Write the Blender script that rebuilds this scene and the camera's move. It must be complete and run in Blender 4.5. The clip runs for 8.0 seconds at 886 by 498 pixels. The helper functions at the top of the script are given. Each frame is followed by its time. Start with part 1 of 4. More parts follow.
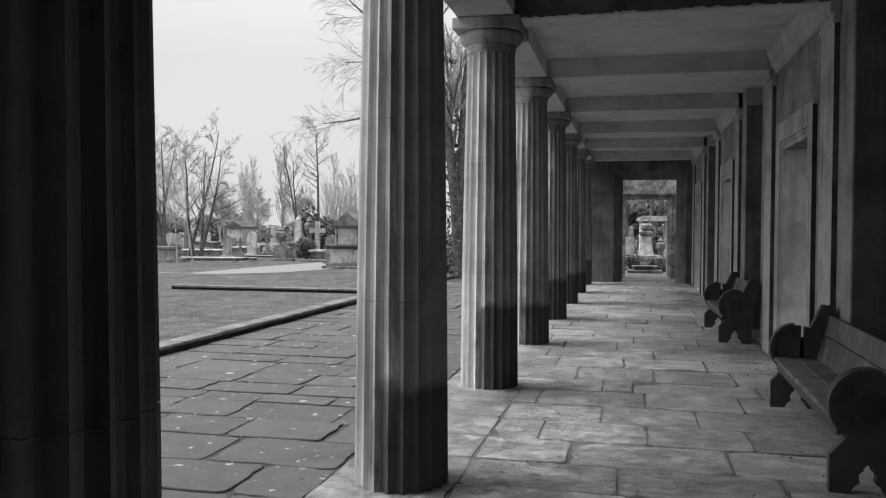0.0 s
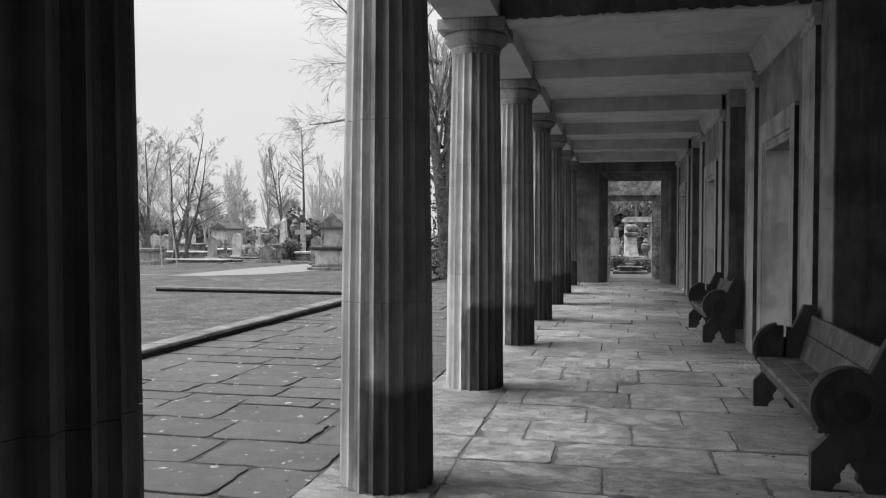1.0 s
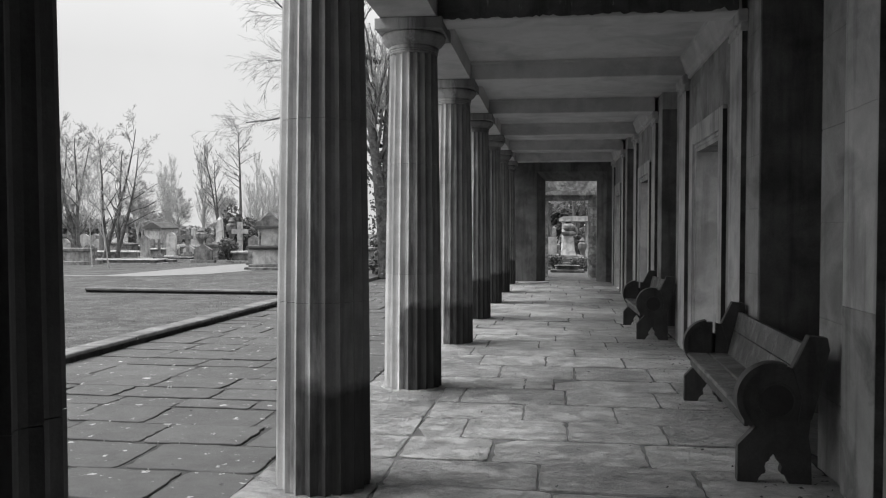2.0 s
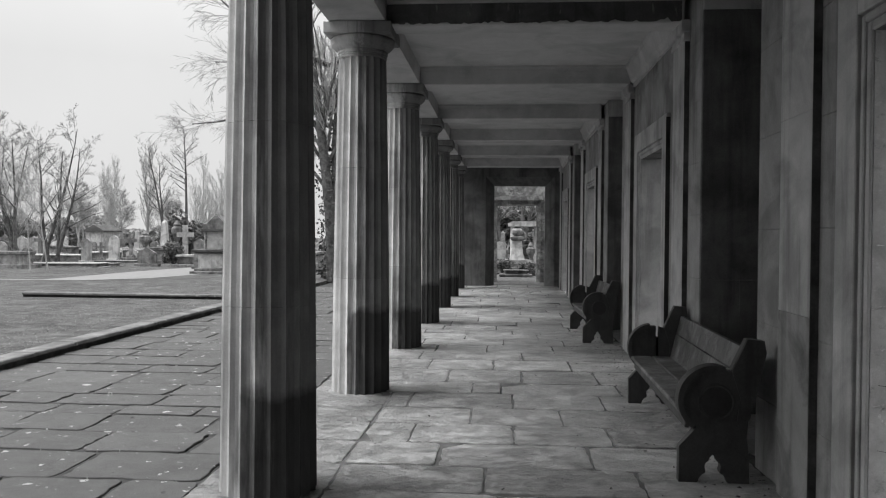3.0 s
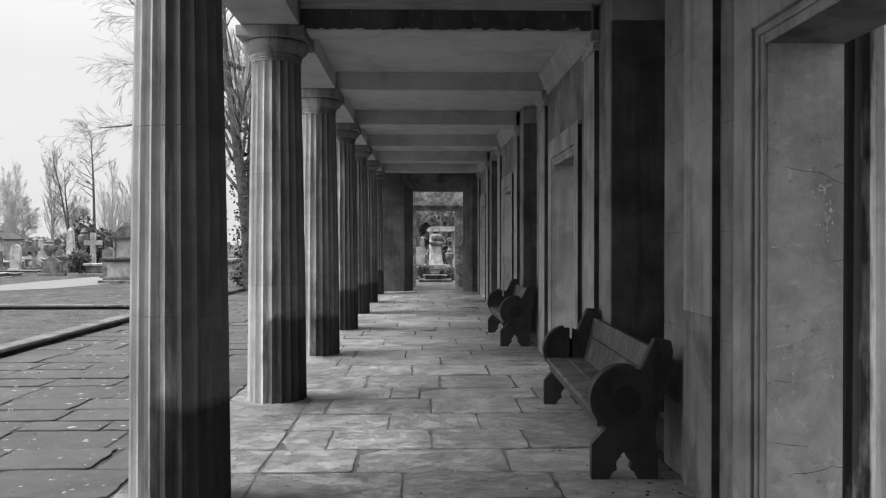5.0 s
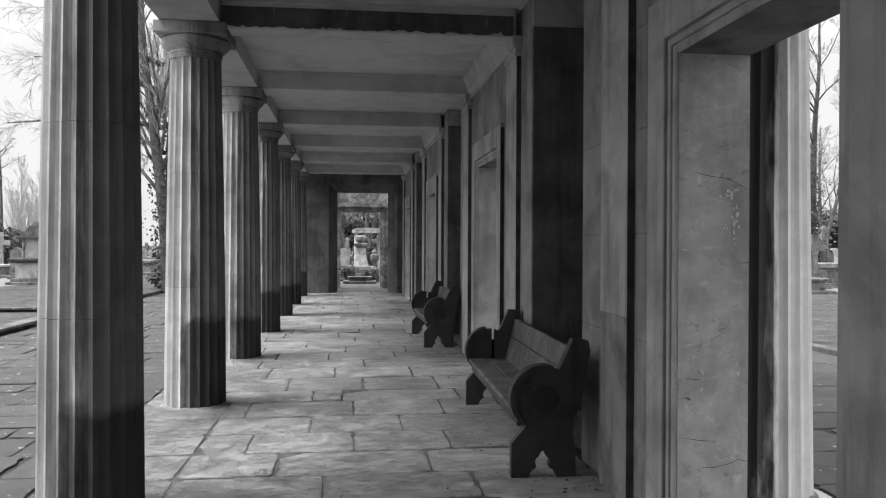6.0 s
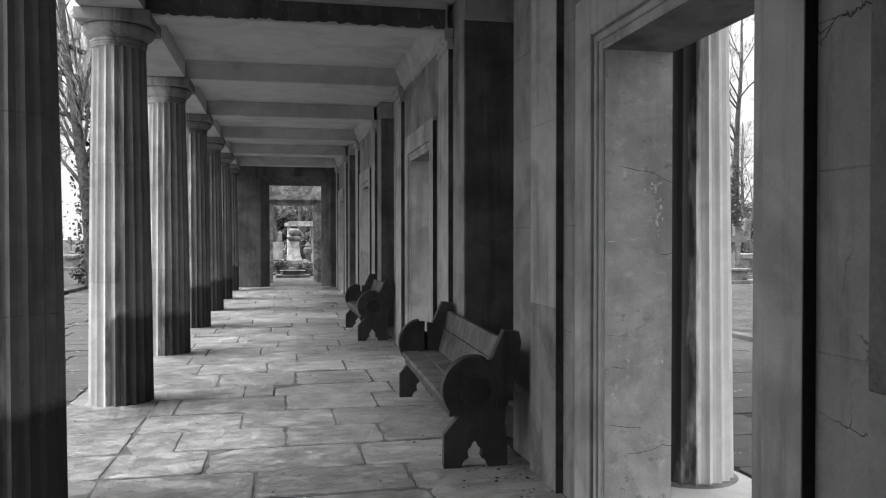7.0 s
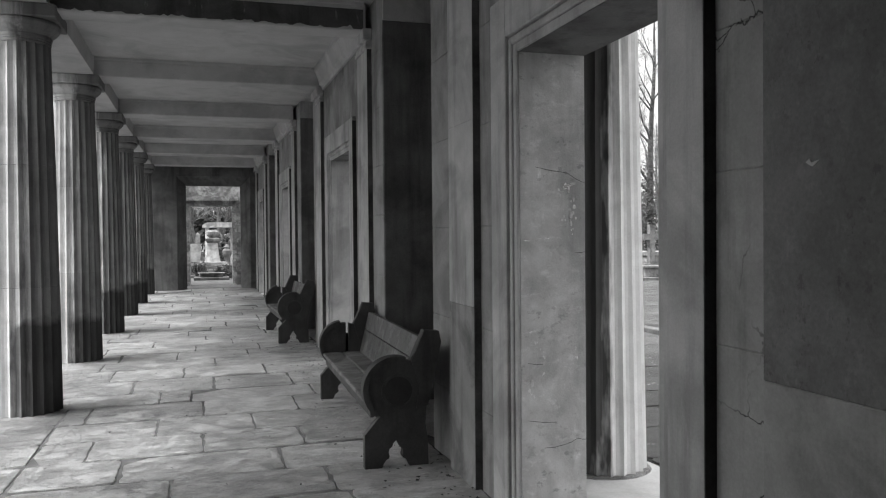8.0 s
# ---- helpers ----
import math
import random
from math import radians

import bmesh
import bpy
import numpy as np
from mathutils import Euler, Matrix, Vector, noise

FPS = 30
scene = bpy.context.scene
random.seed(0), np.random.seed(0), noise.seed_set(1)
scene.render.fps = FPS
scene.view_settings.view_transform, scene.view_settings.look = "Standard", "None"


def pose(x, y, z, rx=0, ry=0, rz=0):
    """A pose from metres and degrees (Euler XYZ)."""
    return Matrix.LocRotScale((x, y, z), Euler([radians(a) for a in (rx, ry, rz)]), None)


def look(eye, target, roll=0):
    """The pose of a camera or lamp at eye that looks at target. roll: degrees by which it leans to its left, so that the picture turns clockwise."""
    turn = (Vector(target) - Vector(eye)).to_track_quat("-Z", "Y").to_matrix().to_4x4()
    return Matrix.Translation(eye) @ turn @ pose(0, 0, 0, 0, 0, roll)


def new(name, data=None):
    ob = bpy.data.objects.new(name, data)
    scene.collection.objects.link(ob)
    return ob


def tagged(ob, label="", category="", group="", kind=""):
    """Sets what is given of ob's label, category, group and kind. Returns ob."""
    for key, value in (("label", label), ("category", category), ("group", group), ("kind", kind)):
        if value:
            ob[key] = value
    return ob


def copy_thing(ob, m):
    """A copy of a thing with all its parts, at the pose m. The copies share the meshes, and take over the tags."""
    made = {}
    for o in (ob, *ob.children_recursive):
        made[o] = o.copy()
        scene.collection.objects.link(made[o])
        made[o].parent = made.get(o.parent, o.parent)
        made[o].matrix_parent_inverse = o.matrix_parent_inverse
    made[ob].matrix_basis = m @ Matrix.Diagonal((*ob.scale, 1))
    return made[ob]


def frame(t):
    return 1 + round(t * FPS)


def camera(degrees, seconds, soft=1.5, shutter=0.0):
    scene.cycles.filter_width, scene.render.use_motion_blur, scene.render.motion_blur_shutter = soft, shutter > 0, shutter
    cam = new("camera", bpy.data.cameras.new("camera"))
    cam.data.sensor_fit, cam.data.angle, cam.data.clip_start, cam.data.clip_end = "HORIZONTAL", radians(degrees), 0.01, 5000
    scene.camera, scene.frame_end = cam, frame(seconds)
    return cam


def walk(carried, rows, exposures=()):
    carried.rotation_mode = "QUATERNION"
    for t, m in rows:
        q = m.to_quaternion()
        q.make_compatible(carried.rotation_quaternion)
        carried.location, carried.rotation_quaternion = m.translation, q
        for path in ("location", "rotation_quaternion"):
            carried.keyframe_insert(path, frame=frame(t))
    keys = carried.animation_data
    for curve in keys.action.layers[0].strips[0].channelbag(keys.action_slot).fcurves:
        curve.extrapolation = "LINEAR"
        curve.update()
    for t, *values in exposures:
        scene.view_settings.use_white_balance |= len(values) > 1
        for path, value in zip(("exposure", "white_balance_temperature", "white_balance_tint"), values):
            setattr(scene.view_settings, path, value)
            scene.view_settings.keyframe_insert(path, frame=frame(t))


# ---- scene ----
cam = camera(57.96, 8.0, 1.15)
EYE = 1.6
# seconds, x, y, z above the eye's height, yaw, pitch, roll
ROWS = [
    (0.0, -0.0629, 0.0301, -0.0007, 13.16, -1.34, -0.30),
    (0.5, -0.0567, 0.0278, -0.0012, 12.94, -1.19, -0.13),
    (1.0, -0.0526, 0.0245, -0.0022, 12.17, -1.24, -0.19),
    (1.5, -0.0432, 0.0212, -0.0002, 9.97, -1.39, -0.07),
    (3.0, -0.0182, 0.0097, 0.0006, 4.27, -0.95, -0.45),
    (3.5, -0.0102, 0.0027, 0.0006, 2.33, -0.83, -0.23),
    (4.0, -0.0023, -0.0026, 0.0004, 0.55, -0.79, -0.23),
    (5.5, 0.0193, -0.0075, 0.0011, -3.57, -0.41, -0.00),
    (6.0, 0.0315, -0.0215, -0.0002, -6.80, -0.41, -0.23),
    (6.5, 0.0386, -0.0254, -0.0014, -8.71, -0.71, -0.13),
    (7.0, 0.0493, -0.0373, -0.0002, -11.47, -0.91, 0.02),
    (7.5, 0.0599, -0.0489, 0.0017, -14.10, -1.02, 0.12),
    (8.0, 0.0740, -0.0622, 0.0018, -16.96, -0.94, 0.51),
]
walk(cam, [(t, pose(x, y, EYE + z, 90 + pitch, roll, yaw)) for t, x, y, z, yaw, pitch, roll in ROWS], [(0.0, 0.35), (1.5, 0.35), (4.0, 0.4), (5.5, 0.55), (8.0, 0.92)])

# ---- world and light: a bright overcast winter sky ----
world = bpy.data.worlds.new("overcast_sky")
scene.world = world
world.use_nodes = True
wn, wl = world.node_tree.nodes, world.node_tree.links
wn.clear()
SUN_EL, SUN_ROT = radians(57), radians(-95)
sky = wn.new("ShaderNodeTexSky")
sky.sky_type, sky.sun_disc = "NISHITA", False
sky.sun_elevation, sky.sun_rotation = SUN_EL, SUN_ROT
sky.dust_density, sky.air_density = 4.0, 1.0
grey = wn.new("ShaderNodeRGBToBW")
cloud_co = wn.new("ShaderNodeTexCoord")
cloud = wn.new("ShaderNodeTexNoise")
cloud.inputs["Scale"].default_value = 2.2
cloud.inputs["Detail"].default_value = 5
cloud_ramp = wn.new("ShaderNodeMapRange")
cloud_ramp.inputs["From Min"].default_value, cloud_ramp.inputs["From Max"].default_value = 0.3, 0.7
cloud_ramp.inputs["To Min"].default_value, cloud_ramp.inputs["To Max"].default_value = 5.4, 6.2
even = wn.new("ShaderNodeMix")
even.data_type = "FLOAT"
even.inputs[0].default_value = 0.88
back = wn.new("ShaderNodeBackground")
back.inputs["Strength"].default_value = 0.11
wout = wn.new("ShaderNodeOutputWorld")
wl.new(sky.outputs[0], grey.inputs[0])
wl.new(cloud_co.outputs["Generated"], cloud.inputs["Vector"])
wl.new(cloud.outputs["Fac"], cloud_ramp.inputs["Value"])
wl.new(grey.outputs[0], even.inputs[2])
wl.new(cloud_ramp.outputs[0], even.inputs[3])
rise = wn.new("ShaderNodeSeparateXYZ")
wl.new(cloud_co.outputs["Generated"], rise.inputs[0])
dome = wn.new("ShaderNodeMapRange")
dome.inputs["From Min"].default_value, dome.inputs["From Max"].default_value = 0.2, 1.0
dome.inputs["To Min"].default_value, dome.inputs["To Max"].default_value = 1.0, 2.4
wl.new(rise.outputs["Z"], dome.inputs["Value"])
lum = wn.new("ShaderNodeMath")
lum.operation = "MULTIPLY"
wl.new(even.outputs[0], lum.inputs[0])
wl.new(dome.outputs[0], lum.inputs[1])
wl.new(lum.outputs[0], back.inputs["Color"])
wl.new(back.outputs[0], wout.inputs["Surface"])

sun = new("sun", bpy.data.lights.new("sun", "SUN"))
sun.data.energy, sun.data.angle = 3.2, radians(32)
sun.matrix_world = look((-24, 5.5, 37), (0, 8, 0))


# ---- materials: a black and white film, so every colour is a grey ----
def surface(name, base, rough=0.85, spread=0.25, scale=6.0, fine=60.0, stain=0.0, stain_scale=1.2, bump=0.25, lich=0.0, vary=0.0, streak=0.0, spec=0.3, low=0.4, damp_shade=None, cracks=0.0, flake=0.0, runs=0.0, relief=0.01, pits=0.0):
    """Weathered mineral or wood surface in greys. spread: mottling; stain: dark patches; lich: pale spots; vary:
    difference between pieces; streak: runs down an upright face; damp_shade: (height, strength) of a tide mark, or of
    shade painted on one side."""
    m = bpy.data.materials.new(name)
    m.use_nodes = True
    nt = m.node_tree
    n, l = nt.nodes, nt.links
    b = n["Principled BSDF"]
    b.inputs["Roughness"].default_value = rough
    b.inputs["Specular IOR Level"].default_value = spec
    co = n.new("ShaderNodeNewGeometry")

    def noise_at(s, detail=6.0, stretch=(1, 1, 1), rough_=0.6, dist=0.0):
        mp = n.new("ShaderNodeMapping")
        mp.inputs["Scale"].default_value = stretch
        l.new(co.outputs["Position"], mp.inputs["Vector"])
        t = n.new("ShaderNodeTexNoise")
        t.inputs["Scale"].default_value, t.inputs["Detail"].default_value = s, detail
        t.inputs["Roughness"].default_value, t.inputs["Distortion"].default_value = rough_, dist
        l.new(mp.outputs[0], t.inputs["Vector"])
        return t.outputs["Fac"]

    def ranged(v, a, b_, c, d):
        r = n.new("ShaderNodeMapRange")
        for k, x in zip(("From Min", "From Max", "To Min", "To Max"), (a, b_, c, d)):
            r.inputs[k].default_value = x
        l.new(v, r.inputs["Value"])
        return r.outputs[0]

    def op(kind, a, b_):
        o = n.new("ShaderNodeMath")
        o.operation = kind
        for i, v in enumerate((a, b_)):
            if isinstance(v, (int, float)):
                o.inputs[i].default_value = v
            else:
                l.new(v, o.inputs[i])
        return o.outputs[0]

    lay_ = lay2 = None
    coarse, grain = noise_at(scale, dist=0.4), noise_at(fine, 4)
    val = op("MULTIPLY", ranged(coarse, 0.3, 0.7, 1 - spread, 1 + spread), ranged(grain, 0.25, 0.75, 1 - spread * 0.5, 1 + spread * 0.5))
    val = op("MULTIPLY", val, base)
    if stain:
        val = op("MULTIPLY", val, ranged(noise_at(stain_scale, 7, dist=0.8), 0.46, 0.62, 1.0, 1 - stain))
    if streak:
        val = op("MULTIPLY", val, ranged(noise_at(7.0, 5, (1, 1, 0.08)), 0.5, 0.68, 1.0, 1 - streak))
    if lich:
        val = op("ADD", val, op("MAXIMUM", ranged(noise_at(6.5, 5, rough_=0.6), 0.64, 0.66, 0.0, lich), ranged(noise_at(17.0, 4, rough_=0.65), 0.67, 0.70, 0.0, lich * 0.8)))
    if flake:
        lay_ = noise_at(2.7, 10, (0.85, 1.3, 1), 0.72, 0.25)
        val = op("MULTIPLY", val, ranged(lay_, 0.485, 0.52, 1 - flake, 1 + flake * 0.7))
        lay2 = noise_at(6.5, 10, (0.7, 1.2, 1), 0.75, 0.3)
        val = op("MULTIPLY", val, ranged(lay2, 0.54, 0.57, 1.0, 1 - flake * 0.8))
        val = op("MULTIPLY", val, ranged(noise_at(30.0, 5, rough_=0.7), 0.62, 0.7, 1.0, 1 - flake * 1.6))
    if pits:
        val = op("MULTIPLY", val, op("SUBTRACT", 1.0, op("MULTIPLY", ranged(noise_at(22.0, 6, (0.7, 1.3, 1), 0.7), 0.58, 0.64, 0.0, pits), ranged(noise_at(1.8, 4), 0.42, 0.6, 0.15, 1.0))))
        val = op("MULTIPLY", val, ranged(noise_at(14.0, 7, (0.6, 1.4, 1), 0.75), 0.56, 0.62, 1.0, 1 + pits * 0.5))
    if runs:
        val = op("ADD", val, op("MULTIPLY", ranged(noise_at(9.0, 6, (1, 1, 0.22), 0.7), 0.60, 0.68, 0.0, runs), ranged(noise_at(1.7, 3), 0.5, 0.6, 0.0, 1.0)))
    if cracks:
        warp = n.new("ShaderNodeTexNoise")
        warp.inputs["Scale"].default_value, warp.inputs["Detail"].default_value = 2.2, 6
        l.new(co.outputs["Position"], warp.inputs["Vector"])
        mixv = n.new("ShaderNodeMix")
        mixv.data_type = "VECTOR"
        mixv.inputs[0].default_value = 0.35
        l.new(co.outputs["Position"], mixv.inputs[4])
        l.new(warp.outputs["Color"], mixv.inputs[5])
        vor = n.new("ShaderNodeTexVoronoi")
        vor.feature = "DISTANCE_TO_EDGE"
        vor.inputs["Scale"].default_value = 2.4
        l.new(mixv.outputs[1], vor.inputs["Vector"])
        val = op("MULTIPLY", val, op("SUBTRACT", 1.0, op("MULTIPLY", ranged(vor.outputs["Distance"], 0.001, 0.006, cracks, 0.0), ranged(noise_at(1.3, 3), 0.42, 0.5, 0.0, 1.0))))
    if damp_shade:
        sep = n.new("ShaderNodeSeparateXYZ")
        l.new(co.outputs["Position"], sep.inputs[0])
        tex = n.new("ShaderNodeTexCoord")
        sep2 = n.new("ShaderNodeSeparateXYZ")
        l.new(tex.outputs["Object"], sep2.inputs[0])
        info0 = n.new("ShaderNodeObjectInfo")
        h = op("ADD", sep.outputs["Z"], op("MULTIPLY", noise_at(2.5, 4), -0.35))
        h = op("SUBTRACT", h, ranged(info0.outputs["Random"], 0, 1, damp_shade[0] - 0.6, damp_shade[0] - 0.15))
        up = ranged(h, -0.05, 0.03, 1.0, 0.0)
        side = ranged(op("ADD", op("MULTIPLY", sep2.outputs["X"], damp_shade[2]), op("MULTIPLY", op("SUBTRACT", noise_at(5.0, 4, (1, 1, 0.25)), 0.5), 0.4)), damp_shade[4], damp_shade[4] + 0.07, 0.0, 1.0)
        val = op("MULTIPLY", val, op("SUBTRACT", 1.0, op("MULTIPLY", op("MULTIPLY", up, side), damp_shade[1])))
        # black crust in ragged upright runs, with that side's shade put into the colour
        crust_shade = ranged(op("ADD", op("MULTIPLY", sep2.outputs["X"], damp_shade[2]), op("MULTIPLY", op("SUBTRACT", noise_at(4.0, 6, (1, 1, 0.12), 0.7), 0.5), 0.7)), damp_shade[5], damp_shade[5] + 0.11, 0.0, damp_shade[3])
        val = op("MULTIPLY", val, op("SUBTRACT", 1.0, crust_shade))
    if vary:
        info = n.new("ShaderNodeObjectInfo")
        val = op("MULTIPLY", val, ranged(info.outputs["Random"], 0, 1, 1 - vary, 1 + vary))
        val = op("MULTIPLY", val, ranged(co.outputs["Random Per Island"], 0, 1, 1 - vary * 0.5, 1 + vary * 0.5))
    l.new(val, b.inputs["Base Color"])
    if rough < 0.7:
        l.new(ranged(coarse, 0.3, 0.7, rough - 0.15, rough + 0.2), b.inputs["Roughness"])
    if bump:
        bp = n.new("ShaderNodeBump")
        bp.inputs["Strength"].default_value, bp.inputs["Distance"].default_value = bump, relief
        height = op("ADD", op("MULTIPLY", coarse, 1.0), op("MULTIPLY", grain, low))
        if flake:
            height = op("ADD", height, op("ADD", ranged(lay_, 0.47, 0.53, 0.0, 0.8), ranged(lay2, 0.52, 0.56, 0.5, 0.0)))
        l.new(height, bp.inputs["Height"])
        l.new(bp.outputs[0], b.inputs["Normal"])
    return m


# tide mark at the foot; shade of the aisle side painted in above
M_COLUMN = surface("weathered_column_stone", 0.56, 0.9, 0.16, 5, 90, stain=0.2, streak=0.4, vary=0.1, damp_shade=(0.85, 0.72, 1.0, 0.66, -0.1, -0.09))
# base raised for open eastern light; wall side holds streaks and painted shade
M_COLUMN_OUT = surface("lit_column_stone", 0.85, 0.9, 0.1, 5, 90, stain=0.12, streak=0.25, damp_shade=(9.0, 0.86, -1.0, 0.35, 0.04, 0.02))
M_WALL = surface("dressed_wall_stone", 0.28, 0.9, 0.2, 3, 80, stain=0.35, streak=0.3)
M_RENDER = surface("old_cement_render", 0.56, 0.9, 0.16, 7, 110, stain=0.3, stain_scale=1.5, runs=0.22, streak=0.2, pits=0.35, bump=0.5)
M_SOOT = surface("soot_blackened_stone", 0.15, 0.85, 0.3, 2.2, 70, stain=0.5, stain_scale=0.9, runs=0.07, pits=0.3)
M_BLACK = surface("near_black_stone", 0.045, 0.9, 0.35, 4, 60, stain=0.3, streak=0.3)
M_LIME = surface("lime_bloom", 0.62, 0.9, 0.4, 20, 90, bump=0)
# dark stone of the end wall; also puts shade into alcoves and soffits
M_END = surface("dark_shade_stone", 0.145, 0.9, 0.25, 3, 80, stain=0.35, streak=0.35)
M_GATE = surface("rough_gate_stone", 0.36, 0.9, 0.3, 6, 60, stain=0.4, stain_scale=3, flake=0.3)
M_DOORSTONE = surface("door_surround_stone", 0.44, 0.9, 0.14, 4, 90, stain=0.3, streak=0.3, runs=0.08)
M_RETURN = surface("shaded_return_stone", 0.09, 0.9, 0.35, 4, 60, stain=0.5, stain_scale=1.6, streak=0.3)
M_CRACKED = surface("cracked_wall_stone", 0.3, 0.9, 0.2, 3, 80, stain=0.3, stain_scale=1.0, streak=0.35, cracks=0.85)
M_DAMPED = surface("damp_stained_stone", 0.26, 0.85, 0.16, 4, 90, stain=0.45, stain_scale=2.2, streak=0.3, runs=0.12)
M_CEIL = surface("ceiling_stone", 0.48, 0.9, 0.1, 2.5, 70, stain=0.2, pits=0.12)
M_BEAM_DARK = surface("sooty_beam_stone", 0.1, 0.9, 0.25, 3, 70, stain=0.5, streak=0.4, runs=0.3)
M_FLAG = surface("worn_flagstone", 0.5, 0.45, 0.12, 4, 110, stain=0.34, stain_scale=1.25, vary=0.2, bump=1.0, low=1.2, flake=0.12, relief=0.03, pits=0.5)
M_FLAG_OUT = surface("outdoor_flagstone", 0.098, 0.75, 0.13, 5, 130, stain=0.14, stain_scale=2.5, vary=0.12, bump=0.7, low=1.4, lich=0.3, flake=0.0, relief=0.012, pits=0.12)
M_JOINT = surface("old_mortar_joint", 0.11, 0.95, 0.4, 8, 60, stain=0.4, stain_scale=3)
M_EARTH = surface("earth_joint", 0.05, 0.95, 0.4, 9, 60, bump=0.8)
M_KERB = surface("kerb_stone", 0.17, 0.9, 0.25, 5, 60, stain=0.4, lich=0.12)
M_GRASS = surface("winter_turf", 0.095, 0.95, 0.35, 2.0, 40, stain=0.25, stain_scale=0.5, bump=0.8, flake=0.15)
M_PATH = surface("gravel_path", 0.21, 0.95, 0.12, 3, 60)
M_TOMB = surface("grave_stone", 0.22, 0.9, 0.35, 4, 40, stain=0.5, stain_scale=2.4, vary=0.35, streak=0.3)
M_TOMB_PALE = surface("pale_marble", 0.48, 0.85, 0.2, 4, 40, stain=0.35, stain_scale=2.4, vary=0.2, streak=0.3)
M_BARK = surface("bark", 0.13, 0.95, 0.4, 9, 40, stain=0.4, stain_scale=4, bump=1.0)
M_TWIG = surface("twigs", 0.36, 0.95, 0.2, 6, 40, bump=0)
# lighter grey puts haze into the colour of far poplars
M_TWIG_HAZE = surface("hazy_poplar_twigs", 0.5, 0.95, 0.2, 6, 40, bump=0)
# scrub grey lightened so that distance haze is part of it
M_SCRUB = surface("hazy_scrub_twigs", 0.27, 0.95, 0.35, 3, 30, bump=0)
M_HEDGE = surface("evergreen_leaf", 0.1, 0.8, 0.4, 8, 40, bump=0)
M_WOOD = surface("old_oak", 0.055, 0.6, 0.35, 5, 60, streak=0.4, bump=0.5)
M_WOOD_DARK = surface("shade_dark_roundel", 0.03, 0.7, 0.3, 4, 50, bump=0.4)
M_FLAG_PALE = surface("pale_plinth_stone", 0.6, 0.8, 0.15, 4, 55, stain=0.2, vary=0.08)
M_TOMB_DARK = surface("blackened_stone", 0.1, 0.9, 0.3, 4, 40, stain=0.3)
M_BLADE = surface("grass_blade", 0.24, 0.9, 0.4, 3, 40, bump=0, vary=0.4)
M_SEAT = surface("worn_oak_seat", 0.14, 0.5, 0.35, 4, 60, stain=0.4, stain_scale=3, bump=0.5, flake=0.25)


# ---- mesh helpers ----
def box(bm, x0, x1, y0, y1, z0, z1, bevel=0.0):
    v = bmesh.ops.create_cube(bm, size=1)["verts"]
    bmesh.ops.transform(bm, verts=v, matrix=Matrix.LocRotScale(((x0 + x1) / 2, (y0 + y1) / 2, (z0 + z1) / 2), None, (x1 - x0, y1 - y0, z1 - z0)))
    if bevel:
        bmesh.ops.bevel(bm, geom=list({e for w in v for e in w.link_edges}), offset=bevel, segments=1, affect="EDGES")
    return bm


def lathe(bm, profile, n=24, x=0.0, y=0.0, wave=None):
    """A turned solid from (radius, z) rows; wave(angle) scales the radius."""
    rings = []
    for r, z in profile:
        rings.append([bm.verts.new((x + r * math.cos(2 * math.pi * i / n), y + r * math.sin(2 * math.pi * i / n), z)) for i in range(n)])
    for a, b in zip(rings, rings[1:]):
        for i in range(n):
            bm.faces.new((a[i], a[(i + 1) % n], b[(i + 1) % n], b[i]))
    bm.faces.new(rings[0][::-1])
    bm.faces.new(rings[-1])
    return bm


def slab_of(bm, outline, axis, a, b):
    """A solid from a closed outline of (u, v) rows, extruded along axis from a to b (axis 'y': u is x; axis 'x': u is y; v is z)."""
    def place(u, v, w):
        return (u, w, v) if axis == "y" else ((w, u, v) if axis == "x" else (u, v, w))
    lo = [bm.verts.new(place(u, v, a)) for u, v in outline]
    hi = [bm.verts.new(place(u, v, b)) for u, v in outline]
    n = len(outline)
    bm.faces.new(lo)
    bm.faces.new(hi[::-1])
    for i in range(n):
        bm.faces.new((lo[i], hi[i], hi[(i + 1) % n], lo[(i + 1) % n]))
    return bm


def mesh_of(name, bm, material, smooth=False):
    bmesh.ops.recalc_face_normals(bm, faces=bm.faces)
    me = bpy.data.meshes.new(name)
    bm.to_mesh(me)
    bm.free()
    me.materials.append(material)
    if smooth:
        for p in me.polygons:
            p.use_smooth = True
    return me


def part(name, bm, material, parent=None, label="", smooth=False):
    ob = new(name, mesh_of(name, bm, material, smooth))
    ob.parent = parent
    if label:
        tagged(ob, label)
    return ob


def thing(name, label, category, group="", kind="", at=(0, 0, 0), rz=0):
    ob = new(name)
    ob.matrix_world = pose(*at, 0, 0, rz)
    return tagged(ob, label, category, group, kind)


